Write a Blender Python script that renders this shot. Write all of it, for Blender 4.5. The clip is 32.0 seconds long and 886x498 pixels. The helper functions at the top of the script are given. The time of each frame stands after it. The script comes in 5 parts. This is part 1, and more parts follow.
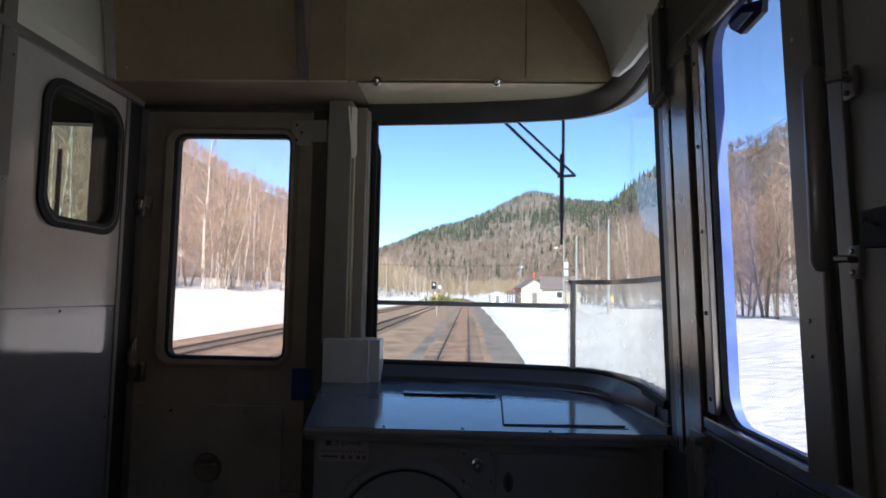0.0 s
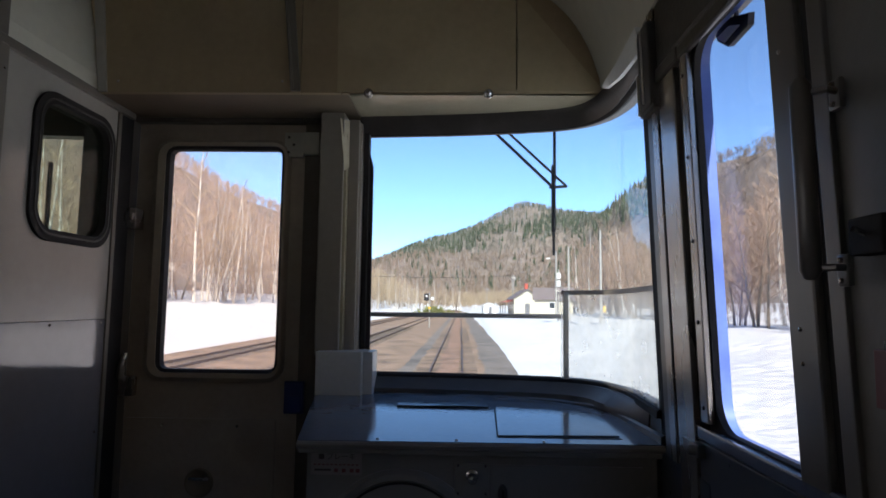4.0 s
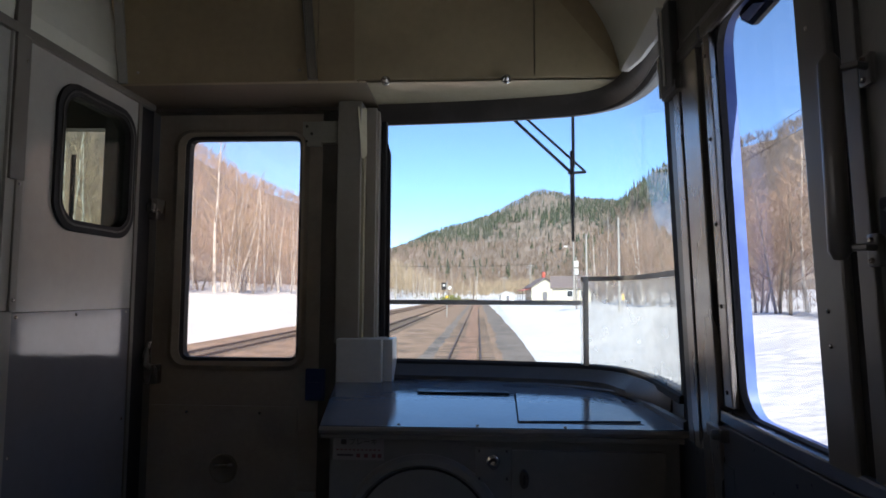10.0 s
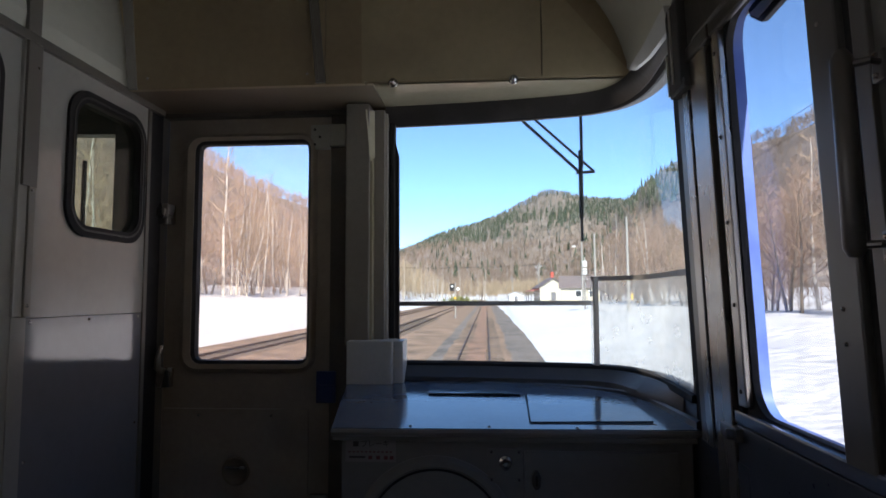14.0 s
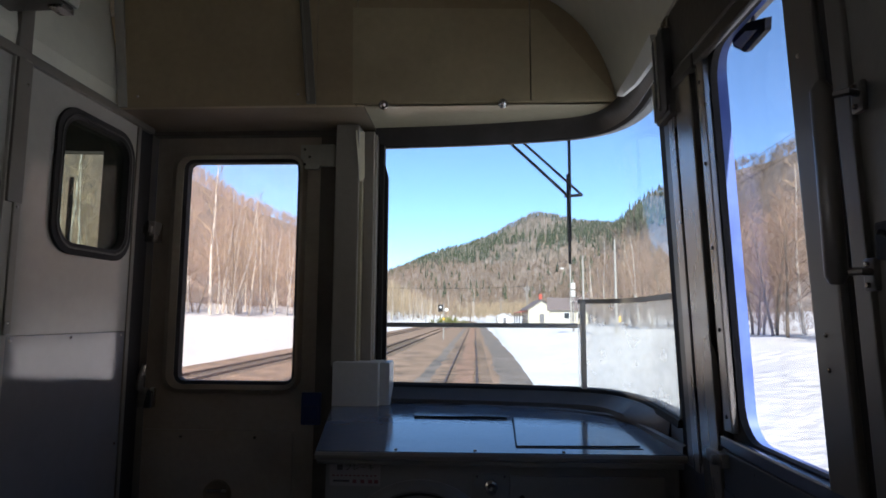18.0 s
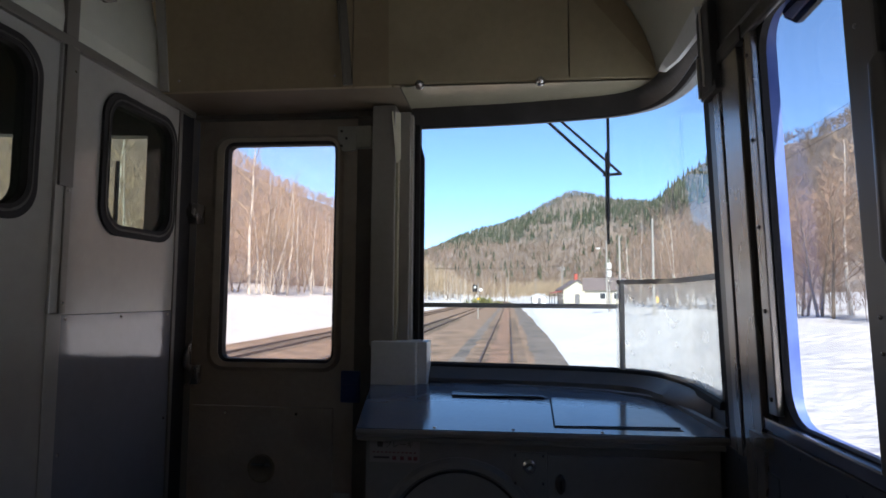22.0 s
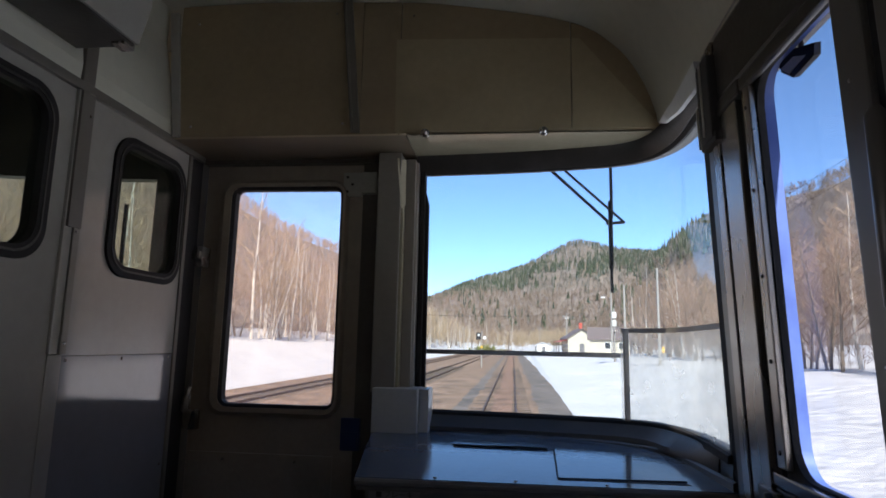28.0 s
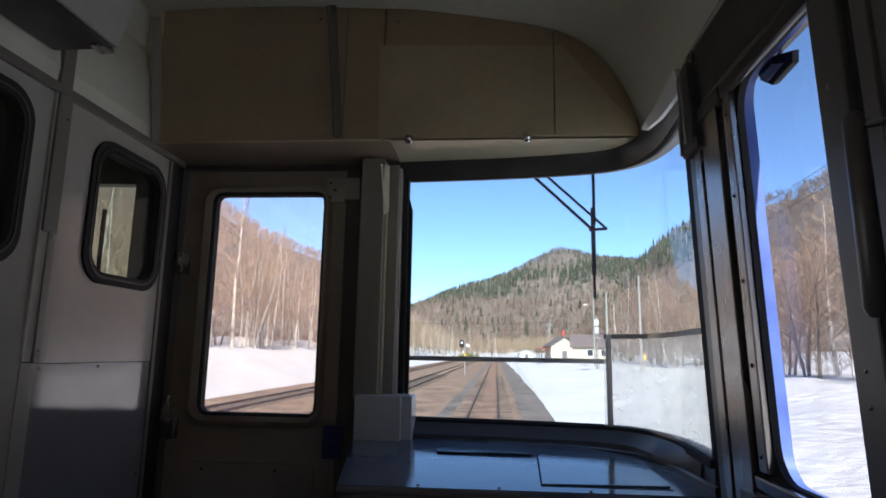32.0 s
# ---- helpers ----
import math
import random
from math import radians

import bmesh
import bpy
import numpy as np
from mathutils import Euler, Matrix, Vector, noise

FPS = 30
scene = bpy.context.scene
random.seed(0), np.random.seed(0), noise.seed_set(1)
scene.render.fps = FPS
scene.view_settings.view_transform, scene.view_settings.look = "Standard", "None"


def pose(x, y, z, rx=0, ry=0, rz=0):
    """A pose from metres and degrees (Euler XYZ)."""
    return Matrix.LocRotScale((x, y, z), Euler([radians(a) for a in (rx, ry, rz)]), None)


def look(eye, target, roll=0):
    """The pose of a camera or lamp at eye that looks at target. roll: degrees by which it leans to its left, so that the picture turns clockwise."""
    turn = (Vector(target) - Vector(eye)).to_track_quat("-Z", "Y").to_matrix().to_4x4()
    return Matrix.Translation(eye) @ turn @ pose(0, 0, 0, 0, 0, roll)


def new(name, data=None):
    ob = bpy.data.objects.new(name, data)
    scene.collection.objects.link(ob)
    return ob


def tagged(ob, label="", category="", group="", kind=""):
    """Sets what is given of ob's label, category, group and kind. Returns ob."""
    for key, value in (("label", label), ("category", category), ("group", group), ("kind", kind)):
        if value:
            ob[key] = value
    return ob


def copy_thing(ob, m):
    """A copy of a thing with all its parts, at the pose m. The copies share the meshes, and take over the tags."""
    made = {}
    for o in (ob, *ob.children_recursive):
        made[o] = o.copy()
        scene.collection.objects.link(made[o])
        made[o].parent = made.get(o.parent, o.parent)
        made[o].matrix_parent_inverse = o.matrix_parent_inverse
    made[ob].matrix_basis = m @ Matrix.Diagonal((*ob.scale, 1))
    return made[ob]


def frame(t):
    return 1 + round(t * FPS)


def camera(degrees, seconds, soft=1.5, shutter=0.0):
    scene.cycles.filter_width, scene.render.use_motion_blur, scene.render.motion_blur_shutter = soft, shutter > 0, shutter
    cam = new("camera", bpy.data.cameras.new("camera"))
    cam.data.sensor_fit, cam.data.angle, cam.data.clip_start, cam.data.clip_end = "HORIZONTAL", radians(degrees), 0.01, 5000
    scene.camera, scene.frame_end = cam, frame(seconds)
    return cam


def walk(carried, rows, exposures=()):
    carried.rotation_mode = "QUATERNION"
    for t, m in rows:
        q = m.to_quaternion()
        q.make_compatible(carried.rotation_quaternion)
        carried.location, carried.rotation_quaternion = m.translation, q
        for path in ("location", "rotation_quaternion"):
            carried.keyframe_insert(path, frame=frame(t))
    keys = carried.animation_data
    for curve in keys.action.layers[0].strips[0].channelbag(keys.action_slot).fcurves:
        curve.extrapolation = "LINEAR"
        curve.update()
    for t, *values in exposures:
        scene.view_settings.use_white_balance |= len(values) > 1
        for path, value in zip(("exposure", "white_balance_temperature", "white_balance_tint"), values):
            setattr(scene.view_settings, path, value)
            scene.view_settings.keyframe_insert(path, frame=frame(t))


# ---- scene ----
cam = camera(72.6, 32.0, soft=1.65)
PATH = [
    (0, (0.082, 0.229, 1.159), (0.005, 2.222, 1.308), 1.1),
    (0.5, (0.08, 0.227, 1.16), (0.011, 2.22, 1.311), 1.2),
    (1, (0.083, 0.229, 1.157), (0.014, 2.223, 1.299), 0.9),
    (1.5, (0.083, 0.229, 1.157), (0.003, 2.224, 1.28), 0.9),
    (2, (0.086, 0.232, 1.156), (0.019, 2.225, 1.312), 0.6),
    (2.5, (0.083, 0.233, 1.153), (0.024, 2.226, 1.311), 0.6),
    (4.5, (0.081, 0.225, 1.159), (0.029, 2.215, 1.351), 0.7),
    (5, (0.08, 0.226, 1.157), (0.025, 2.219, 1.321), 0.8),
    (5.5, (0.078, 0.229, 1.152), (0.004, 2.227, 1.197), 1.4),
    (6, (0.079, 0.231, 1.154), (-0.033, 2.226, 1.246), 0.4),
    (6.5, (0.075, 0.229, 1.157), (-0.038, 2.218, 1.331), -0.5),
    (7, (0.073, 0.227, 1.155), (-0.035, 2.216, 1.341), -0.6),
    (7.5, (0.075, 0.229, 1.155), (0.003, 2.216, 1.37), -0.6),
    (8, (0.074, 0.227, 1.153), (0.0, 2.218, 1.336), -0.7),
    (8.5, (0.074, 0.227, 1.153), (-0.027, 2.22, 1.288), -0.6),
    (9, (0.074, 0.228, 1.152), (-0.036, 2.22, 1.284), 0.1),
    (9.5, (0.075, 0.228, 1.152), (-0.028, 2.22, 1.297), 0.3),
    (10, (0.075, 0.228, 1.151), (-0.033, 2.219, 1.302), 0.3),
    (10.5, (0.074, 0.228, 1.152), (-0.027, 2.22, 1.294), 0.4),
    (11, (0.074, 0.228, 1.152), (-0.028, 2.22, 1.3), 0.5),
    (11.5, (0.074, 0.228, 1.152), (-0.022, 2.22, 1.307), 0.3),
    (12, (0.076, 0.229, 1.153), (-0.024, 2.218, 1.33), 0.4),
    (12.5, (0.074, 0.228, 1.154), (-0.031, 2.213, 1.37), -0.6),
    (13, (0.071, 0.226, 1.155), (-0.07, 2.211, 1.352), -1.2),
    (13.5, (0.07, 0.227, 1.152), (-0.068, 2.216, 1.307), -0.4),
    (15.5, (0.07, 0.227, 1.151), (-0.058, 2.215, 1.32), -0.1),
    (16, (0.071, 0.227, 1.152), (-0.04, 2.215, 1.343), 0.1),
    (16.5, (0.072, 0.228, 1.152), (-0.027, 2.213, 1.374), 0.1),
    (17, (0.071, 0.226, 1.153), (-0.027, 2.211, 1.373), 0.2),
    (17.5, (0.073, 0.226, 1.152), (-0.015, 2.21, 1.386), 0.3),
    (18, (0.073, 0.226, 1.154), (-0.024, 2.211, 1.377), 0.3),
    (18.5, (0.07, 0.223, 1.152), (-0.032, 2.209, 1.372), 0.4),
    (19, (0.072, 0.226, 1.153), (-0.028, 2.213, 1.358), 0.6),
    (19.5, (0.072, 0.227, 1.152), (-0.037, 2.214, 1.349), 0.7),
    (20, (0.07, 0.224, 1.152), (-0.024, 2.21, 1.366), 0.8),
    (20.5, (0.07, 0.225, 1.152), (-0.053, 2.213, 1.339), 0.7),
    (21, (0.069, 0.226, 1.154), (-0.097, 2.209, 1.352), 0.6),
    (21.5, (0.067, 0.223, 1.154), (-0.112, 2.208, 1.325), 1.0),
    (22, (0.064, 0.224, 1.155), (-0.146, 2.207, 1.312), 0.4),
    (22.5, (0.067, 0.225, 1.153), (-0.159, 2.204, 1.336), -0.1),
    (23, (0.068, 0.225, 1.152), (-0.157, 2.202, 1.346), -0.1),
    (23.5, (0.067, 0.225, 1.15), (-0.172, 2.203, 1.334), 0.0),
    (24, (0.069, 0.226, 1.15), (-0.174, 2.201, 1.358), 0.3),
    (24.5, (0.07, 0.225, 1.151), (-0.153, 2.197, 1.398), 0.2),
    (25, (0.069, 0.223, 1.152), (-0.12, 2.191, 1.458), -0.1),
    (25.5, (0.071, 0.223, 1.153), (-0.124, 2.191, 1.454), -0.3),
    (27.5, (0.069, 0.223, 1.154), (-0.152, 2.189, 1.449), 0.5),
    (28, (0.067, 0.221, 1.151), (-0.157, 2.184, 1.462), 1.2),
    (28.5, (0.068, 0.225, 1.152), (-0.147, 2.188, 1.467), 1.6),
    (29, (0.072, 0.225, 1.149), (-0.147, 2.191, 1.442), 1.1),
    (29.5, (0.071, 0.226, 1.151), (-0.128, 2.193, 1.452), 1.0),
    (30, (0.068, 0.226, 1.15), (-0.123, 2.194, 1.452), 1.1),
    (30.5, (0.07, 0.226, 1.152), (-0.143, 2.196, 1.42), 1.1),
    (31, (0.073, 0.228, 1.148), (-0.125, 2.195, 1.449), 0.8),
    (31.5, (0.071, 0.226, 1.152), (-0.141, 2.196, 1.429), 0.9),
    (32, (0.066, 0.228, 1.146), (-0.103, 2.192, 1.483), 1.0),
]
walk(cam, [(t, look(eye, target, roll)) for t, eye, target, roll in PATH], exposures=[(0, 1.37, 6440, 7), (12, 1.40, 6440, 7), (20, 1.37, 6430, 7), (24, 1.34, 6420, 7), (28, 1.22, 6340, 8), (32, 1.25, 6340, 8)])

# ---------------------------------------------------------------- world and light
RAIL = -0.93            # top of the rails; the car floor is z = 0
GROUND = -1.12          # ballast surface
CX = -0.86              # centre line of the car
SUN_AZ, SUN_EL = 174.0, 38.0   # degrees clockwise from the way the camera looks, and above the horizon
world = bpy.data.worlds.new("sky")
scene.world = world
world.use_nodes = True
wn = world.node_tree.nodes
sky = wn.new("ShaderNodeTexSky")
sky.sky_type = "NISHITA"
sky.sun_disc = False
sky.sun_elevation, sky.sun_rotation = radians(SUN_EL), radians(SUN_AZ)
sky.altitude, sky.air_density, sky.dust_density, sky.ozone_density = 2600, 0.95, 0.0, 5.0
wn["Background"].inputs["Strength"].default_value = 0.125
world.node_tree.links.new(sky.outputs[0], wn["Background"].inputs["Color"])
sun = new("sun", bpy.data.lights.new("sun", "SUN"))
sun.data.energy, sun.data.angle, sun.data.color = 3.7, radians(0.53), (1.0, 0.95, 0.88)
_a, _e = radians(SUN_AZ), radians(SUN_EL)
sun.matrix_world = look((math.sin(_a) * math.cos(_e), math.cos(_a) * math.cos(_e), math.sin(_e)), (0, 0, 0))


# ---------------------------------------------------------------- materials
def mat(name, col, rough=0.5, metal=0.0, var=0.12, scale=6.0, bump=0.0, bscale=60.0, stain=None, stain_amt=0.0, island=0.0, spec=0.5, stretch=(1, 1, 1), ior=1.5):
    """Base colour with variation at two scales, optional stains, roughness variation and fine relief."""
    m = bpy.data.materials.new(name)
    m.use_nodes = True
    nt = m.node_tree
    n, l = nt.nodes, nt.links
    b = n["Principled BSDF"]
    b.inputs["Roughness"].default_value, b.inputs["Metallic"].default_value = rough, metal
    b.inputs["Specular IOR Level"].default_value, b.inputs["IOR"].default_value = spec, ior
    tc = n.new("ShaderNodeTexCoord")
    mp = n.new("ShaderNodeMapping")
    mp.inputs["Scale"].default_value = stretch
    l.new(tc.outputs["Object"], mp.inputs[0])
    big, fine = n.new("ShaderNodeTexNoise"), n.new("ShaderNodeTexNoise")
    for t, s in ((big, scale), (fine, scale * 9)):
        t.inputs["Scale"].default_value, t.inputs["Detail"].default_value = s, 5
        l.new(mp.outputs[0], t.inputs["Vector"])
    add = n.new("ShaderNodeMath")
    add.operation = "ADD"
    l.new(big.outputs["Fac"], add.inputs[0]), l.new(fine.outputs["Fac"], add.inputs[1])
    ramp = n.new("ShaderNodeMapRange")
    ramp.inputs["From Min"].default_value, ramp.inputs["From Max"].default_value = 0.6, 1.4
    ramp.inputs["To Min"].default_value, ramp.inputs["To Max"].default_value = 1 - var, 1 + var
    l.new(add.outputs[0], ramp.inputs["Value"])
    mul = n.new("ShaderNodeVectorMath")
    mul.operation = "SCALE"
    mul.inputs[0].default_value = col
    l.new(ramp.outputs[0], mul.inputs["Scale"])
    out = mul.outputs[0]
    if stain:
        st = n.new("ShaderNodeTexNoise")
        st.inputs["Scale"].default_value, st.inputs["Detail"].default_value = scale * 0.6, 8
        l.new(tc.outputs["Object"], st.inputs["Vector"])
        sr = n.new("ShaderNodeMapRange")
        sr.inputs["From Min"].default_value, sr.inputs["From Max"].default_value = 0.5, 0.68
        sr.inputs["To Max"].default_value = stain_amt
        l.new(st.outputs["Fac"], sr.inputs["Value"])
        mx = n.new("ShaderNodeMix")
        mx.data_type = "RGBA"
        l.new(sr.outputs[0], mx.inputs["Factor"]), l.new(out, mx.inputs["A"])
        mx.inputs["B"].default_value = (*stain, 1)
        out = mx.outputs["Result"]
    if island:
        geo = n.new("ShaderNodeNewGeometry")
        ir = n.new("ShaderNodeMapRange")
        ir.inputs["To Min"].default_value, ir.inputs["To Max"].default_value = 1 - island, 1 + island
        l.new(geo.outputs["Random Per Island"], ir.inputs["Value"])
        im = n.new("ShaderNodeVectorMath")
        im.operation = "SCALE"
        l.new(out, im.inputs[0]), l.new(ir.outputs[0], im.inputs["Scale"])
        out = im.outputs[0]
    l.new(out, b.inputs["Base Color"])
    rr = n.new("ShaderNodeMapRange")
    rr.inputs["To Min"].default_value, rr.inputs["To Max"].default_value = max(0.02, rough - 0.08), min(1, rough + 0.1)
    l.new(fine.outputs["Fac"], rr.inputs["Value"]), l.new(rr.outputs[0], b.inputs["Roughness"])
    if bump:
        bt = n.new("ShaderNodeTexNoise")
        bt.inputs["Scale"].default_value, bt.inputs["Detail"].default_value = bscale, 4
        l.new(mp.outputs[0], bt.inputs["Vector"])
        bp = n.new("ShaderNodeBump")
        bp.inputs["Strength"].default_value, bp.inputs["Distance"].default_value = bump, 1.0 / bscale
        l.new(bt.outputs["Fac"], bp.inputs["Height"]), l.new(bp.outputs[0], b.inputs["Normal"])
    return m


def glass(name, tint=(0.94, 0.97, 0.97), haze=0.0, hcol=(0.8, 0.82, 0.82), mottle=0.4):
    """A thin pane: clear, with a mirror gloss that grows at flat angles, and a light film of dirt."""
    m = bpy.data.materials.new(name)
    m.use_nodes = True
    n, l = m.node_tree.nodes, m.node_tree.links
    n.remove(n["Principled BSDF"])
    tr, gl, mx = n.new("ShaderNodeBsdfTransparent"), n.new("ShaderNodeBsdfGlossy"), n.new("ShaderNodeMixShader")
    lw, pw, fr = n.new("ShaderNodeLayerWeight"), n.new("ShaderNodeMath"), n.new("ShaderNodeMath")
    lw.inputs["Blend"].default_value, pw.operation, fr.operation = 0.5, "POWER", "MULTIPLY_ADD"
    pw.inputs[1].default_value, fr.inputs[1].default_value, fr.inputs[2].default_value = 5.0, 0.6, 0.025
    l.new(lw.outputs["Facing"], pw.inputs[0]), l.new(pw.outputs[0], fr.inputs[0])
    tr.inputs[0].default_value = (*tint, 1)
    gl.inputs["Roughness"].default_value = 0.01
    l.new(fr.outputs[0], mx.inputs[0]), l.new(tr.outputs[0], mx.inputs[1]), l.new(gl.outputs[0], mx.inputs[2])
    out = mx.outputs[0]
    if haze:
        df, m2, no, ra = n.new("ShaderNodeBsdfTranslucent"), n.new("ShaderNodeMixShader"), n.new("ShaderNodeTexNoise"), n.new("ShaderNodeMapRange")
        df.inputs[0].default_value = (*hcol, 1)
        no.inputs["Scale"].default_value, no.inputs["Detail"].default_value = 5, 6
        ra.inputs["From Min"].default_value, ra.inputs["From Max"].default_value = 0.3, 0.75
        ra.inputs["To Min"].default_value, ra.inputs["To Max"].default_value = haze * (1 - mottle), haze * (1 + mottle)
        l.new(no.outputs["Fac"], ra.inputs["Value"]), l.new(ra.outputs[0], m2.inputs[0])
        l.new(out, m2.inputs[1]), l.new(df.outputs[0], m2.inputs[2])
        out = m2.outputs[0]
    l.new(out, n["Material Output"].inputs["Surface"])
    return m


PANEL_GREY = mat("grey_wall_panel", (0.42, 0.40, 0.36), 0.13, spec=1.0, ior=1.6, var=0.06, scale=3, bump=0.03, bscale=25, stain=(0.36, 0.36, 0.34), stain_amt=0.25)
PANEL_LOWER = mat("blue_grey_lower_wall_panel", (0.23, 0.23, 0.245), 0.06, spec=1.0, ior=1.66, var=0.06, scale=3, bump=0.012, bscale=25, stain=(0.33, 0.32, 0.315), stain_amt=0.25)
PANEL_CREAM = mat("cream_ceiling_panel", (0.475, 0.425, 0.305), 0.09, spec=0.9, var=0.07, scale=4, bump=0.05, bscale=40, stain=(0.36, 0.31, 0.22), stain_amt=0.3)
BROWN_PANEL = mat("brown_beige_panel", (0.455, 0.375, 0.232), 0.5, var=0.08, scale=4, bump=0.05, bscale=70, stain=(0.22, 0.17, 0.11), stain_amt=0.35)
# darkened copy of BROWN_PANEL: shade of the set-back panels put into the colour
HOOD_SHADED = mat("shaded_brown_panel", (0.375, 0.292, 0.178), 0.5, var=0.1, scale=4, bump=0.05, bscale=70, stain=(0.18, 0.135, 0.085), stain_amt=0.35)
HOOD_DARK = mat("shaded_dark_brown", (0.20, 0.155, 0.105), 0.5, var=0.12, scale=4, bump=0.05, bscale=60, stain=(0.13, 0.10, 0.07), stain_amt=0.5)
CEILING = mat("pale_ceiling_paint", (0.64, 0.62, 0.52), 0.5, var=0.06, scale=3, bump=0.04, bscale=30)
DOOR_PAINT = mat("brown_grey_door_paint", (0.37, 0.305, 0.235), 0.36, var=0.1, scale=5, bump=0.06, bscale=50, stain=(0.17, 0.15, 0.13), stain_amt=0.4)
PILLAR_PAINT = mat("warm_grey_pillar_paint", (0.265, 0.238, 0.20), 0.35, var=0.08, scale=5, bump=0.04, bscale=50, stain=(0.235, 0.215, 0.185), stain_amt=0.3)
HINGE_PAINT = mat("pale_grey_hinge_paint", (0.44, 0.42, 0.36), 0.4, var=0.1, scale=14, bump=0.04, bscale=60, stain=(0.30, 0.28, 0.24), stain_amt=0.4)
# grey enamel; part of the sky's blue reflection is mixed into the base colour
DESK_TOP = mat("grey_enamel_desk_top_sky_tinted", (0.105, 0.132, 0.172), 0.1, spec=0.18, var=0.08, scale=7, bump=0.006, bscale=12, stain=(0.17, 0.17, 0.165), stain_amt=0.4)
DESK_FRONT = mat("grey_enamel_cabinet", (0.185, 0.178, 0.168), 0.32, var=0.08, scale=6, bump=0.03, bscale=40, stain=(0.22, 0.21, 0.20), stain_amt=0.3)
WHITE_BOX = mat("off_white_steel_cover", (0.54, 0.53, 0.50), 0.4, var=0.06, scale=7, bump=0.03, bscale=40)
RUBBER = mat("black_rubber", (0.030, 0.028, 0.028), 0.72, spec=0.2, var=0.25, scale=12, bump=0.1, bscale=90)
DARK_FRAME = mat("dark_window_frame_paint", (0.05, 0.044, 0.040), 0.33, var=0.15, scale=9, bump=0.05, bscale=60, stain=(0.11, 0.10, 0.095), stain_amt=0.4)
ALU = mat("brushed_aluminium", (0.66, 0.62, 0.57), 0.34, 0.6, var=0.06, scale=2.5, stretch=(1, 1, 0.25), stain=(0.42, 0.39, 0.36), stain_amt=0.4)
ALU_DULL = mat("dull_oxidised_aluminium", (0.39, 0.355, 0.325), 0.26, 0.8, var=0.025, scale=1.1, stain=(0.35, 0.32, 0.30), stain_amt=0.25, stretch=(1, 1, 0.25))
TAUPE = mat("taupe_painted_strip", (0.175, 0.158, 0.132), 0.4, var=0.07, scale=3, stain=(0.17, 0.155, 0.135), stain_amt=0.3)
FRAME_WORN = mat("worn_dark_frame_metal", (0.16, 0.15, 0.14), 0.34, 0.4, var=0.08, scale=2.5, stain=(0.09, 0.085, 0.08), stain_amt=0.5, stretch=(1, 1, 0.25))
SILL_DARK = mat("dark_grey_sill_paint", (0.06, 0.058, 0.058), 0.42, var=0.12, scale=9, bump=0.03, bscale=60, stain=(0.10, 0.095, 0.09), stain_amt=0.4)
# the blue in this base colour paints in the sky's reflection on the sill
SILL_SKY_TINT = mat("dark_sill_enamel_sky_tinted", (0.14, 0.17, 0.25), 0.16, spec=0.9, var=0.08, scale=4)
LOWER_LINING = mat("dark_blue_grey_lower_lining", (0.07, 0.08, 0.105), 0.3, var=0.12, scale=5, stain=(0.05, 0.055, 0.07), stain_amt=0.4)
BAR_PAINT = mat("dull_brown_grey_bar_paint", (0.46, 0.41, 0.35), 0.45, var=0.1, scale=8, stain=(0.20, 0.17, 0.14), stain_amt=0.5)
CHROME = mat("worn_chrome", (0.66, 0.66, 0.66), 0.16, 1.0, var=0.1, scale=20)
SIDE_LINING = mat("dark_grey_side_lining", (0.15, 0.145, 0.13), 0.42, var=0.1, scale=5, bump=0.05, bscale=40, stain=(0.10, 0.095, 0.085), stain_amt=0.4)
STEEL_DARK = mat("dark_painted_steel", (0.064, 0.060, 0.057), 0.58, 0.0, spec=0.3, var=0.2, scale=10, bump=0.05)
JAMB_BROWN = mat("dark_brown_jamb_paint", (0.115, 0.095, 0.075), 0.45, var=0.15, scale=8, bump=0.04, stain=(0.06, 0.05, 0.045), stain_amt=0.5)
BODY_BLUE = mat("pale_blue_body_paint", (0.10, 0.165, 0.47), 0.4, var=0.06, scale=9, stain=(0.045, 0.08, 0.33), stain_amt=0.8)
LABEL_WHITE = mat("white_sticker", (0.25, 0.235, 0.23), 0.5, var=0.05, scale=20)
LABEL_RED = mat("faded_red_print", (0.15, 0.05, 0.05), 0.5, var=0.15, scale=60)
LABEL_DARK = mat("dark_print", (0.06, 0.05, 0.05), 0.5, var=0.1, scale=60)
BLUE_PLASTIC = mat("blue_plastic", (0.018, 0.035, 0.14), 0.4, var=0.1, scale=20)
FLOOR = mat("dark_grey_floor_covering", (0.09, 0.09, 0.088), 0.6, var=0.2, scale=8, bump=0.1, bscale=80, stain=(0.14, 0.13, 0.12), stain_amt=0.5)
GLASS = glass("window_glass", tint=(0.785, 0.835, 0.865), haze=0.03)
GLASS_DIRTY = glass("hazy_heated_glass", tint=(0.97, 0.95, 0.89), haze=0.28, hcol=(0.95, 0.94, 0.86), mottle=0.15)
GLASS_SIDE = glass("side_window_glass", tint=(0.88, 0.88, 0.895), haze=0.006)
GLASS_PART = glass("tinted_partition_glass", tint=(0.60, 0.66, 0.62), haze=0.005)
GLASS_DOOR = glass("gangway_door_glass", tint=(1.0, 0.955, 0.93), haze=0.11, hcol=(0.85, 0.72, 0.65))
SNOW = mat("old_snow", (0.715, 0.69, 0.665), 0.6, var=0.08, scale=0.4, bump=0.38, bscale=1.6, stain=(0.60, 0.60, 0.60), stain_amt=0.35)
